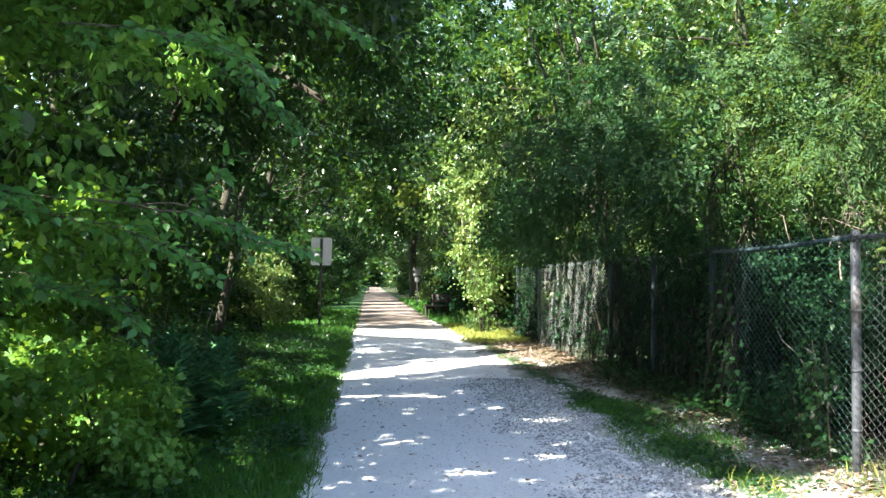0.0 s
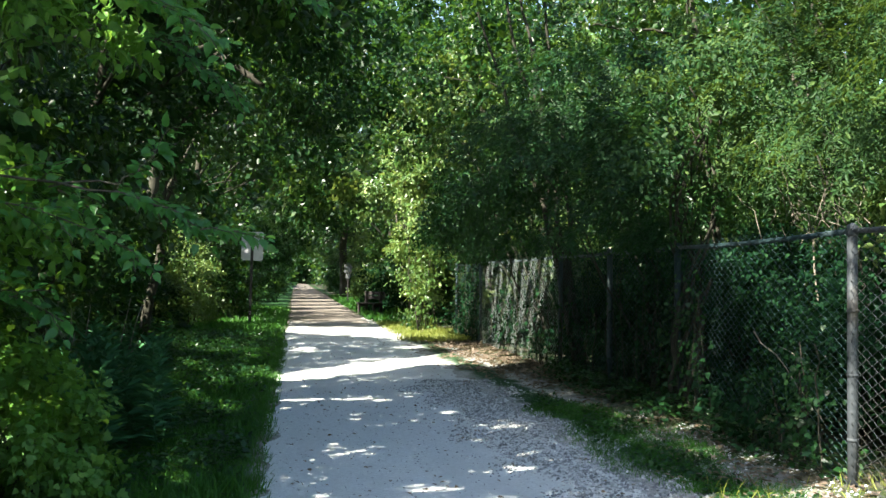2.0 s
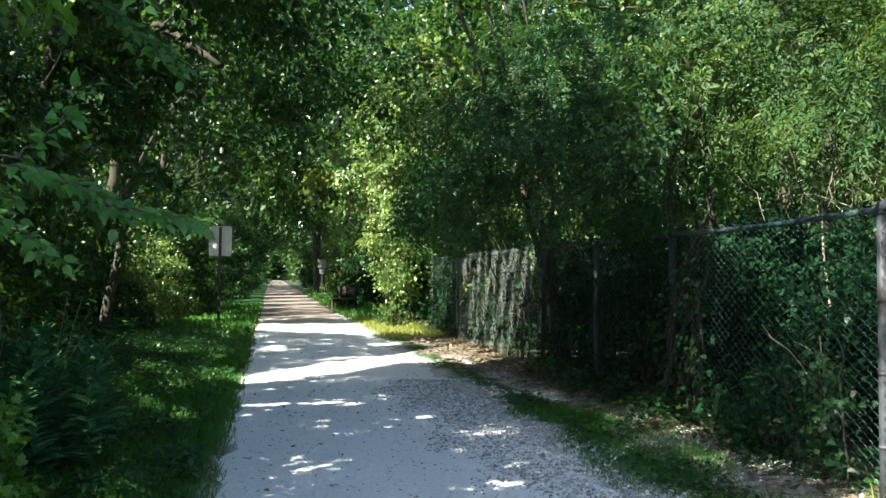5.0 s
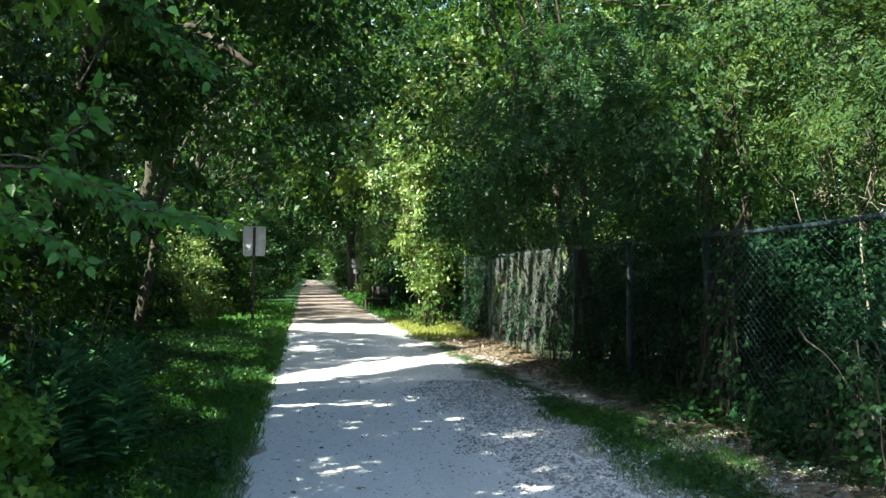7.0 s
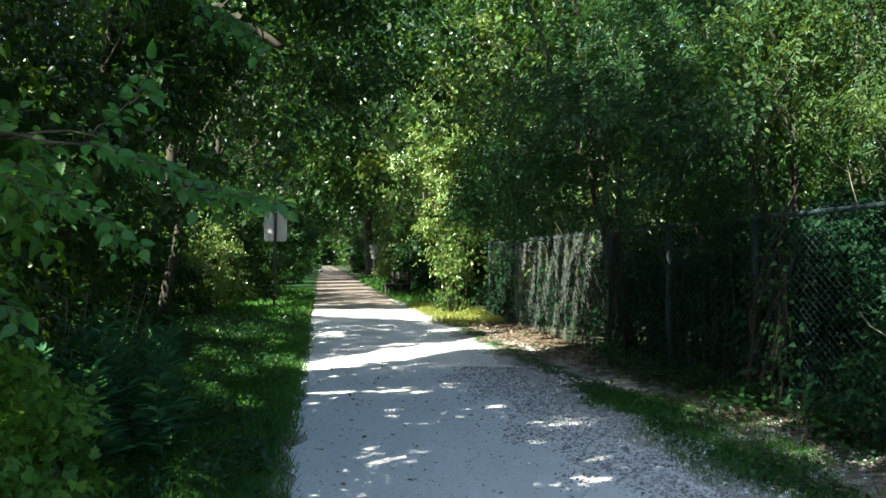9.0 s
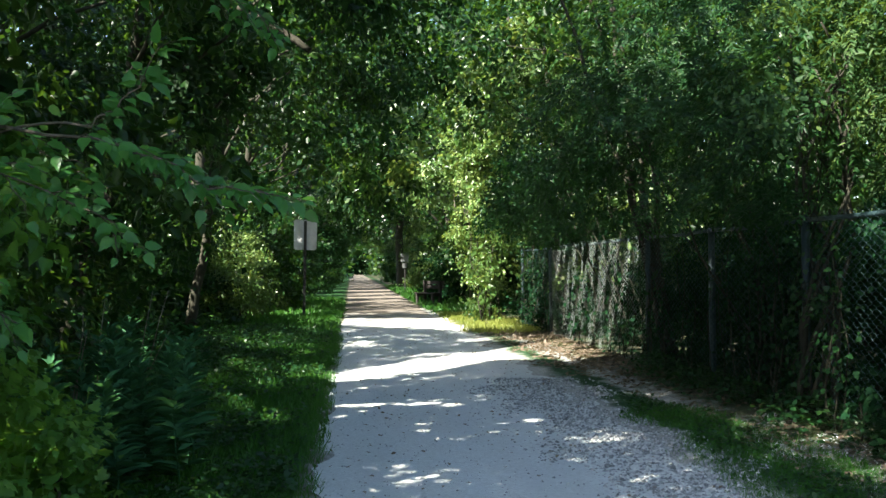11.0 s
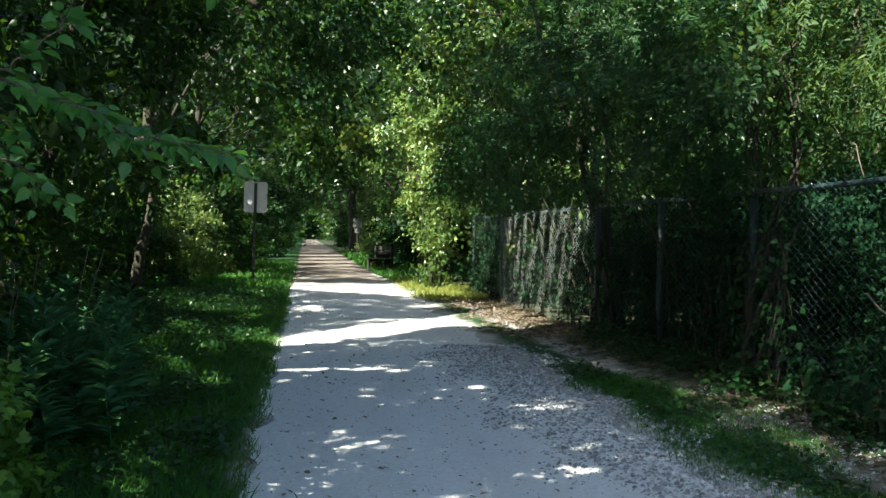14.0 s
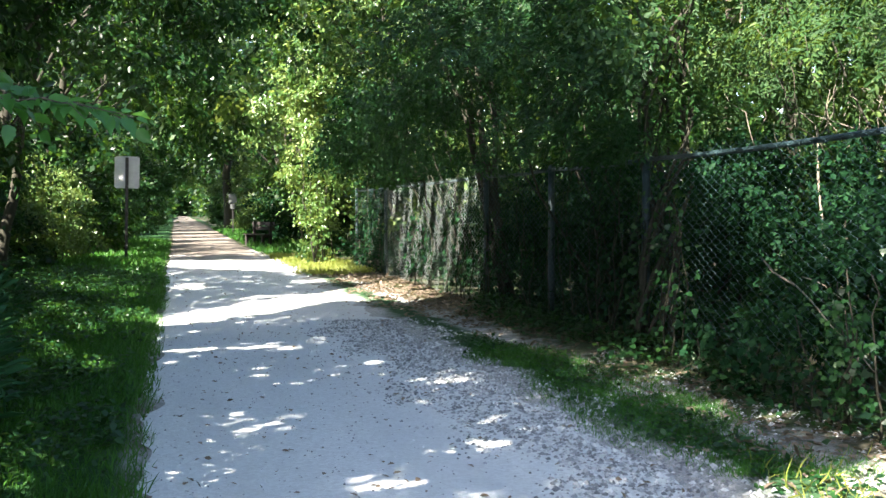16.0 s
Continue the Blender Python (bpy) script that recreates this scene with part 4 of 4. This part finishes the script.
# slim trunk standing free by the verge
slim = tree(-3.35, 22.0, 6.5, [(-3.2, 22.2, 5.4, 1.5, 1.6, 1.1), (-2.6, 21.6, 6.8, 1.8, 1.8, 1.2), (-2.6, 21.5, 4.6, 0.9, 0.9, 0.6)], 360, 15, 0.28, 0.12, OVAL, LEAF_DEEP, "slim bare-stemmed tree at the edge of the verge", 0.12, (0.95, 0.2), BARK_DARK, 1, crook=0.05)

random.seed(21)
# the first three stand out of view, added to shade the near verge and trail
LEFT_TREES = [(-6.4, -3.5, 5.5, 2.4), (-6.4, 0.6, 7.5, 2.2), (-5.6, 3.4, 9.5, 2.3), (-6.0, 9.6, 10.0, 2.5), (-5.3, 11.8, 9.8, 2.5), (-5.2, 15.6, 9.4, 2.4), (-6.2, 19.6, 10.0, 2.6), (-6.3, 23.6, 9.8, 2.6), (-6.2, 27.2, 9.6, 2.3)]
for i, (x, y, h, r) in enumerate(LEFT_TREES):
    over = (-1.3, y + 0.5, 5.6, 2.3, 2.2, 1.3) if y > 10 else None
    tree(x, y, h, wall_lobes(x + 0.4, y, h, r, over, 0.4), 1000 if y > 3 else 450, 21, 0.27, 0.125, OVAL if y > 3 else FLAT, LEAF_DEEP if i % 2 else LEAF_BROAD, BROADLEAF, 0.15, (0.4, 0.0), BARK_DARK, 6, side=1, inner=4200)
# canopy tree leaning over the trail
tree(-4.4, 17.5, 10.0, [(0.2, 16.0, 6.0, 2.4, 2.6, 1.1), (1.0, 20.5, 6.2, 2.6, 2.6, 1.3), (-1.6, 13.2, 5.4, 1.9, 2.2, 1.1), (-2.5, 17.8, 4.3, 1.1, 1.6, 0.9)], 1050, 21, 0.27, 0.125, OVAL, LEAF_DEEP, "tall tree leaning over the trail", 0.16, (1.6, 0.5), BARK_DARK, 3)

# out of view: its crown is added to keep sun off the near trail
tree(-4.9, 10.4, 10.0, [(-1.9, 10.2, 7.6, 2.5, 2.4, 1.2), (-0.6, 12.6, 8.2, 2.3, 2.3, 1.2), (-3.8, 8.6, 8.8, 2.2, 2.2, 1.2), (-3.4, 4.6, 5.6, 1.3, 1.5, 0.8), (-0.4, 9.4, 8.4, 2.2, 2.2, 1.0)], 1450, 20, 0.28, 0.13, FLAT, LEAF_DEEP, "unseen tall tree added to shade the near trail", 0.15, (1.4, 0.2), BARK_DARK, 3)

# also out of view, added on the sun side to deepen the shade
tree(-7.8, 5.6, 11.5, wall_lobes(-7.4, 5.6, 11.5, 3.0, (-6.2, 3.8, 9.4, 2.4, 2.4, 1.4), 1.0), 700, 20, 0.36, 0.2, FLAT, LEAF_DEEP, "unseen dense tree added for shade in the second row", 0.2, (0.3, 0), BARK_DARK, 5)

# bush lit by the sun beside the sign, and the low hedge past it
shrub(-3.3, 29.5, [(-3.4, 29.0, 1.1, 1.1, 1.3, 1.0), (-2.9, 30.6, 0.9, 0.8, 1.0, 0.9), (-3.9, 28.0, 1.5, 1.0, 1.1, 1.2), (-3.4, 30.2, 2.0, 0.8, 0.9, 0.6)], 820, 15, 0.18, 0.095, OVAL, LEAF_SUNLIT, "sunlit light-green bush behind the sign", 8, sunlit=True)
shrub(-3.6, 25.3, [(-4.0, 25.0, 0.9, 0.9, 1.4, 0.9), (-4.2, 26.4, 1.3, 0.9, 1.0, 1.2)], 240, 15, 0.2, 0.11, OVAL, LEAF_DEEP, "dark shaded bush at the edge of the verge", 6)
for i, y in enumerate((34.0, 38.0, 42.5, 47.5, 53.0, 60.0, 68.0, 77.0, 88.0, 99.0)):
    x = -2.9 + 0.02 * (y - 34) + random.uniform(-0.2, 0.2)
    shrub(x, y, [(x, y, 0.8, 1.0, 2.0, 0.9), (x - 0.6, y + 1.2, 1.6, 1.0, 1.6, 1.0)], 200, 14, 0.25, 0.15, FLAT, LEAF_DEEP if i % 2 else LEAF_BROAD, "leafy hedge bush along the trail edge", 5, group="hedge along the trail")

# broken bough hanging under the canopy
bough = thing("broken_branch", (-1.5, 15.4, 4.75), "broken brown bough hanging from the canopy over the trail", "branch")
limb(bough, (-0.1, 0.1, 0.02), (0.35, 0, -0.27), 0.04, 0.06, BARK_DARK, "bough", 0.05, 0.08, 8, 7)
limb(bough, (0.35, 0, -0.27), (0.82, -0.05, -0.56), 0.06, 0.04, BARK_DARK, "splintered_end", 0.05, 0.06, 8, 6)

# ---- beyond the fence ----
random.seed(33)
behind = lambda p: (p[:, 0] > np.where((p[:, 1] > 17) & (p[:, 1] < 23.2), 4.6, 4.02)) | (p[:, 2] > 1.75)  # nothing pushes through the wire
# the mass that leans over the fence and shades it, shade also in its leaf colour
lean_lobes = [(3.6, 12.4, 2.8, 1.1, 1.6, 0.95), (3.4, 14.8, 2.9, 1.25, 1.8, 1.1), (3.4, 17.6, 2.9, 1.15, 1.9, 1.1), (3.6, 20.8, 2.9, 1.05, 1.9, 1.0), (4.2, 16.0, 4.0, 1.7, 4.2, 1.0), (3.7, 11.0, 2.6, 0.8, 1.1, 0.7), (3.8, 24.0, 2.9, 0.9, 1.8, 1.1)]
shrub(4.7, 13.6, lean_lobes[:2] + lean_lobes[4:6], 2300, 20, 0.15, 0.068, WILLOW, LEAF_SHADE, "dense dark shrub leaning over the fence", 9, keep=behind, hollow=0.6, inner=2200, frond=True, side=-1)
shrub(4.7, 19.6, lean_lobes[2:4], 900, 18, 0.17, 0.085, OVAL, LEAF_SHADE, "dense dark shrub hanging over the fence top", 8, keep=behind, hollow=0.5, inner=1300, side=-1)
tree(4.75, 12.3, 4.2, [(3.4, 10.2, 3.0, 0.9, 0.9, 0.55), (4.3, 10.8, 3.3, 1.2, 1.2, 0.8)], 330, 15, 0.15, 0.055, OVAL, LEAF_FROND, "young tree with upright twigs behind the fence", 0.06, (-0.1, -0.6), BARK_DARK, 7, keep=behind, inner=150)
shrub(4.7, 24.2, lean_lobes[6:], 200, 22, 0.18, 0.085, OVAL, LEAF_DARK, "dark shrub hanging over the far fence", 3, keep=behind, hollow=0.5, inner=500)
# compound-leaved growth above the rail, one flank of it in the sun
shrub(5.2, 8.8, [(5.0, 9.4, 3.0, 0.9, 1.3, 0.7), (5.4, 8.0, 3.3, 1.0, 1.3, 0.9), (5.2, 10.8, 3.4, 1.1, 1.2, 0.9), (5.9, 9.0, 4.4, 1.2, 1.8, 1.0), (5.6, 11.8, 4.7, 1.2, 1.5, 0.9)], 1500, 21, 0.15, 0.062, WILLOW, LEAF_FROND,
      "compound-leaved shrub arching above the fence rail", 9, keep=behind, hollow=0.6, inner=900, frond=True, side=-1)

# woody vines twisted into a trunk round a fence post
vine_trunk = thing("vine_trunk", (3.95, 10.95, 0), "thick dark woody vines twisted up a fence post", "vine")
for k in range(7):
    turn, wide = random.uniform(0, 6.28), random.uniform(0.07, 0.16)
    tall = random.uniform(2.3, 3.3)
    bm = bmesh.new()
    line = [(wide * math.cos(turn + 0.9 * q) * (1 + 0.16 * q) + random.uniform(-0.02, 0.02) + 0.02 * q, 0.1 + wide * math.sin(turn + 0.9 * q) * (1 + 0.14 * q) + random.uniform(-0.02, 0.02), -0.05 + tall * q / 7) for q in range(8)]
    tube(bm, line, [random.uniform(0.02, 0.034) * (1 - 0.09 * q) for q in range(8)], 7)
    stem = part("stem", bm, BARK_DARK, vine_trunk)
    limb(stem, line[6], (line[6][0] + random.uniform(-0.5, 0.5), line[6][1] + random.uniform(-0.5, 0.5), line[6][2] + random.uniform(0.2, 0.7)), 0.012, 0.003, BARK_DARK, "twig", 0.05, 0.06, 5)
# growth right behind the wire, its deep shade partly put into the leaf colour
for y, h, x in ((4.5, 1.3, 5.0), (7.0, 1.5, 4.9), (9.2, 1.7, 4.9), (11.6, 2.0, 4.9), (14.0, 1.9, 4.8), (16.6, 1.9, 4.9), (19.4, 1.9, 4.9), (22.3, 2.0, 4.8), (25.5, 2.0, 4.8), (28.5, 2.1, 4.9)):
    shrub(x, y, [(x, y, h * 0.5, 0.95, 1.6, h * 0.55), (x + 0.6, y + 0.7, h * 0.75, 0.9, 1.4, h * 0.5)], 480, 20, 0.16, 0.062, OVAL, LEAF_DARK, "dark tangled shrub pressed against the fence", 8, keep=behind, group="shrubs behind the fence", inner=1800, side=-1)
shrub(5.3, 7.9, [(5.1, 7.9, 2.0, 0.8, 1.1, 0.45), (5.6, 9.4, 2.2, 0.9, 1.1, 0.5)], 190, 15, 0.17, 0.09, OVAL, LEAF_SUNLIT, "bright green bush rising above the fence rail", 7, keep=behind)


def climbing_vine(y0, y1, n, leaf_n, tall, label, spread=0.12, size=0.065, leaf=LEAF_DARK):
    """Stems that wind up the fence with leaves on both faces of the wire."""
    v = thing("climbing_vine", (FENCE_X, (y0 + y1) / 2, 0), label, "vine", "vines on the fence")
    yc = (y0 + y1) / 2
    at = []
    for k in range(n):
        y, z = random.uniform(y0, y1), 0.0
        x = fence_x(y) - FENCE_X - 0.06
        pts = [(x, y - yc, -0.02)]
        top = random.uniform(0.5, 1.0) * tall
        while z < top:
            z += random.uniform(0.12, 0.24)
            y += random.uniform(-0.11, 0.11)
            pts.append((fence_x(y) - FENCE_X - 0.06 + random.uniform(-0.03, 0.02), y - yc, z))
        bm = bmesh.new()
        tube(bm, pts, [0.009 * (1 - 0.7 * i / len(pts)) for i in range(len(pts))], 5)
        part("stem", bm, BARK if y0 > 17 and k % 2 else BARK_DARK, v)
        for q in range(leaf_n):
            p = pts[random.randrange(1, len(pts))]
            at.append((p[0] + random.gauss(-0.03, 0.05), p[1] + random.gauss(0, spread), p[2] + random.gauss(0, 0.1)))
    at = np.array(at)
    at = at[at[:, 2] > 0.02]
    m = len(at)
    tip = rng.normal(size=(m, 3)) * 0.5 + (-0.35, 0, -0.6)
    face = rng.normal(size=(m, 3)) * 0.4 + (-1.0, -0.3, 0.7)
    part("leaves", blades("leaves", at, tip, face, size * (0.5 + 0.9 * rng.random(m)), LOBED), leaf, v)


random.seed(5)
climbing_vine(7.4, 8.2, 7, 46, 1.0, "leafy vine climbing beside the grey fence post", 0.12, 0.046, LEAF_VINE)
climbing_vine(8.4, 10.2, 8, 34, 0.35, "low vine along the foot of the fence", 0.15, 0.06)
climbing_vine(10.3, 11.5, 9, 46, 1.85, "vine climbing the fence up to the rail", 0.12, 0.052, LEAF_VINE)
climbing_vine(11.4, 14.5, 11, 26, 1.9, "dark vine climbing through the shaded fence", 0.16, 0.052)
climbing_vine(14.5, 17.3, 10, 26, 1.9, "dark vine climbing through the shaded fence", 0.16, 0.052)
climbing_vine(17.0, 22.8, 14, 24, 1.7, "sparse woody vine on the sunlit fence", 0.12, 0.06)
climbing_vine(23.0, 26.3, 22, 60, 1.9, "dark vine thickly covering the far fence", 0.2, 0.055)

# bare grey twigs over the rail
tangle = thing("dead_branches", (4.7, 10.0, 0), "bare grey dead twigs tangled above the fence", "branch")
for k in range(26):
    a = Vector((random.uniform(-0.3, 0.5), random.uniform(-0.9, 0.6), random.uniform(1.7, 2.1)))
    limb(tangle, a, a + Vector((random.uniform(-0.5, 0.3), random.uniform(-0.5, 0.5), random.uniform(0.1, 0.7))), 0.006, 0.0015, BARK_PALE, "twig", 0.05, 0.06, 4, 4)
limb(tangle, (-0.84, -0.8, 1.0), (-0.9, -2.1, 0.38), 0.009, 0.004, BARK_PALE, "twig", 0.04, 0.05, 5, 6)
limb(tangle, (-0.85, -1.3, 0.9), (-0.88, -1.9, 0.75), 0.006, 0.003, BARK_PALE, "twig", 0.03, 0.04, 5, 5)
limb(tangle, (0.2, -0.2, -0.05), (0.1, -0.1, 2.0), 0.02, 0.008, BARK_PALE, "twig", 0.0, 0.05, 5, 5)

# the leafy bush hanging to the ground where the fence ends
shrub(3.4, 28.4, [(3.3, 28.2, 0.9, 0.5, 0.8, 0.9), (3.2, 28.3, 2.2, 0.75, 0.9, 0.9), (3.0, 28.0, 3.5, 1.0, 1.1, 0.9), (3.3, 27.6, 4.8, 1.2, 1.3, 0.9), (2.6, 29.0, 4.2, 0.9, 1.0, 0.6)], 850, 17, 0.2, 0.1, OVAL, LEAF_SUNLIT,
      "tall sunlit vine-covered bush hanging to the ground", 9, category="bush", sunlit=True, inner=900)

random.seed(44)
RIGHT_TREES = [(7.6, 5.5, 7.5, 2.3), (7.9, 9.6, 8.5, 2.5), (7.4, 13.8, 9.0, 2.5), (7.2, 18.2, 9.5, 2.6), (7.0, 22.6, 9.5, 2.5), (6.4, 27.0, 9.5, 2.5)]
for i, (x, y, h, r) in enumerate(RIGHT_TREES):
    over = (3.9, y + 0.6, 5.6, 2.1, 2.1, 1.2) if y > 16 else None
    tree(x, y, h, wall_lobes(x - 0.4, y, h, r, over, 0.6), 1700 if y < 15 else 1000, 23, 0.2 if y < 15 else 0.25, 0.078 if y < 15 else 0.115, WILLOW if y < 15 else OVAL, LEAF_FROND if y < 15 else LEAF_SUNLIT if i == 4 else LEAF_BROAD, BROADLEAF, 0.14, (-0.3, 0.0), BARK_DARK, 6, keep=behind, side=-1, inner=3200, frond=y < 15)
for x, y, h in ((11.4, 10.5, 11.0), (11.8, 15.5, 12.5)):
    tree(x, y, h, wall_lobes(x, y, h, 3.0, None, 1.5), 480, 18, 0.36, 0.19, FLAT, LEAF_SUNLIT, "tall sunlit tree in the second row behind the fence", 0.17, (0.2, 0), BARK, 4, inner=900)
# several bare dark stems rising out of the shrubs
many_stems = thing("tree", (4.35, 16.3, 0), "young tree with several bare dark stems behind the fence", "tree", "trees along the trail")
for top in ((2.55, 16.0, 5.6), (2.85, 16.1, 6.5), (3.15, 16.0, 6.2), (3.6, 16.3, 6.7), (3.3, 15.8, 5.4)):
    limb(many_stems, (random.uniform(-0.1, 0.1), random.uniform(-0.1, 0.1), -0.1), (top[0] - 4.35, top[1] - 16.3, top[2]), 0.06, 0.018, BARK_DARK, "stem", 0.25, 0.12, 7, 9)
part("crown", sprays([(3.0, 16.1, 6.7, 0.9, 0.9, 0.5)], 90, 15, 0.2, 0.1, OVAL, keep=behind, base=(4.35, 16.3, 0))[0], LEAF_BROAD, many_stems)
# dark-trunked tree in the middle distance
tree(4.6, 24.6, 10.0, [(3.0, 24.0, 5.6, 2.0, 2.0, 1.3), (4.4, 24.0, 7.6, 2.2, 2.2, 1.3)], 520, 20, 0.3, 0.12, OVAL, LEAF_BROAD, "tree with a forked dark trunk behind the fence", 0.13, (-0.5, 0), BARK_DARK, 7, keep=behind)
tree(9.4, 19.2, 12.0, [(9.4, 19.2, 10.0, 2.6, 2.6, 1.8)], 300, 16, 0.3, 0.13, OVAL, LEAF_SUNLIT, "tall pale-trunked tree behind the fence", 0.16, (0.2, 0), BARK, 5)

# ---- the far woods ----
random.seed(55)
for i, y in enumerate((29.0, 34.0, 39.5, 45.5, 52.0, 60.0, 69.0, 79.0, 91.0, 105.0)):
    h, r = random.uniform(9.5, 11.5), random.uniform(2.6, 3.0)
    x = -5.2 + max(0, y - 40) * 0.018 + random.uniform(-0.3, 0.3)
    tree(x, y, h, wall_lobes(x, y, h, r, (-0.6, y + 1, 5.0 + 0.008 * y, 2.7, 3.0, 1.5), 0.5), 540, 20, 0.36, 0.21, FLAT, LEAF_BROAD if i % 2 else LEAF_DEEP, BROADLEAF, 0.16, (0.5, 0), BARK_DARK, 6, side=1, inner=1600)
    x = 6.4 - max(0, y - 60) * 0.012 + random.uniform(-0.3, 0.3)
    tree(x, y + 2.5, h, wall_lobes(x, y + 2.5, h, r, (2.6, y + 2, 5.0 + 0.008 * y, 2.4, 3.0, 1.5), 0.5), 540, 20, 0.36, 0.21, FLAT, LEAF_SUNLIT if i % 3 == 0 else LEAF_BROAD, BROADLEAF, 0.17, (-0.5, 0), BARK_DARK, 6, side=-1, inner=1600)
# big dark trunks beside the bench and the far sign
tree(3.3, 72.0, 11.0, [(3.4, 72.0, 7.0, 2.4, 2.6, 1.8)], 220, 14, 0.42, 0.2, FLAT, LEAF_DEEP, "thick dark-trunked tree behind the far sign", 0.4, (-0.2, 0), BARK_DARK, 5)
tree(4.4, 41.0, 7.0, [(3.9, 41.2, 5.6, 1.7, 1.9, 1.2)], 160, 14, 0.36, 0.16, FLAT, LEAF_BROAD, "slim pale leaning tree beside the bench", 0.055, (-0.9, 0), BARK_PALE, 4)
for y, x in ((36.5, 4.6), (47.0, 4.9), (52.0, 5.0), (66.0, 4.3), (74.0, 4.4), (84.0, 4.3), (94.0, 4.0), (104.0, 3.8)):
    shrub(x, y, [(x, y, 0.9, 1.1, 2.0, 1.0), (x + 0.4, y + 1, 1.9, 1.0, 1.7, 1.0)], 200, 14, 0.28, 0.16, FLAT, LEAF_SUNLIT if y in (66.0, 74.0) else LEAF_DEEP, "leafy roadside bush at the far trail edge", 5, group="hedge along the trail")


def woods(name, label, n, x0, x1, y0, y1, z1, size, leaf, z0=0.0, dense=False):
    """Distant trees as loose leaf sprays with gaps."""
    m = n // 26
    hx, hy, hz = rng.uniform(x0, x1, m), rng.uniform(y0, y1, m), z1 * rng.random(m) ** 0.9
    ok = hz < z1 * (0.72 + 0.28 * wave(0.45 * hx, 0.4 * hy, 1.0))
    heart = np.stack([hx, hy, hz + z0], -1)[ok]
    own = np.repeat(np.arange(len(heart)), 26)
    at = heart[own] + rng.normal(size=(len(own), 3)) * np.array((0.55, 0.55, 0.35)) * max(1.0, size * 1.8)
    at[:, 2] = np.maximum(at[:, 2], 0.1)
    if not dense:
        at = at[~open_to_sun(at)]
    me = blades(name, at, rng.normal(size=at.shape) + (0, 0, -0.3), rng.normal(size=at.shape) * 0.6 + (0, 0, 1), size * (0.5 + rng.random(len(at))), FLAT)
    me.materials.append(leaf)
    return tagged(new(name, me), label, "woods", kind="stuff")


woods("distant_woods", "deep green woodland behind the fence", 78000, 9.5, 18, 2, 60, 18, 0.36, LEAF_BROAD)
woods("distant_woods", "deep green woodland behind the verge trees", 46000, -17, -7.8, -6, 60, 13, 0.34, LEAF_DEEP)
# tall crowns that close the tunnel farther on
random.seed(66)
for y, x, z in ((27.0, 0.2, 7.8), (31.5, 1.4, 8.2), (36.0, 0.2, 7.8), (43.0, 1.8, 8.2), (51.0, 0.4, 8.8), (60.0, 1.6, 9.0), (71.0, 0.6, 9.5), (84.0, 1.4, 10.0), (99.0, 0.8, 10.0)):
    foot = -4.6 if x < 1 else 6.0
    tree(foot, y, z + 3, [(x, y, z, 3.4, 3.2, 2.0), (x + (foot - x) * 0.55, y + 0.5, z - 0.6, 2.4, 2.6, 2.0)], 420, 20, 0.4, 0.19, FLAT, LEAF_BROAD, "tall tree arching high over the trail", 0.2, ((x - foot) * 0.35, 0), BARK_DARK, 6, inner=1500)
woods("distant_woods", "tall crowns of the woods above the far trail", 34000, -16, 18, 62, 120, 26, 0.8, LEAF_DEEP, 9.0, True)
woods("distant_woods", "tall crowns of the woods behind the fence", 34000, 15, 26, 10, 62, 26, 0.6, LEAF_BROAD, 3.0, True)
woods("distant_woods", "dense green woods along the far trail", 15000, -13, -1.6, 108, 250, 13, 0.8, LEAF_BROAD)
woods("distant_woods", "dense green woods along the far trail", 15000, 3.8, 15, 108, 250, 13, 0.8, LEAF_BROAD)
woods("distant_woods", "leafy canopy closing over the far trail", 9000, -3, 6, 110, 240, 5, 0.8, LEAF_BROAD, 5.0)
woods("distant_woods", "far woodland closing the view along the trail", 16000, -30, 34, 255, 285, 34, 1.8, LEAF_BROAD)
woods("distant_woods", "dark woodland at the end of the trail", 9000, -9, 11, 222, 252, 14, 1.2, LEAF_DEEP)
# never in view: added to hold back sky light from behind
woods("distant_woods", "unseen woodland added behind the walker", 12000, -12, 14, -26, -12, 10, 0.4, LEAF_DEEP)
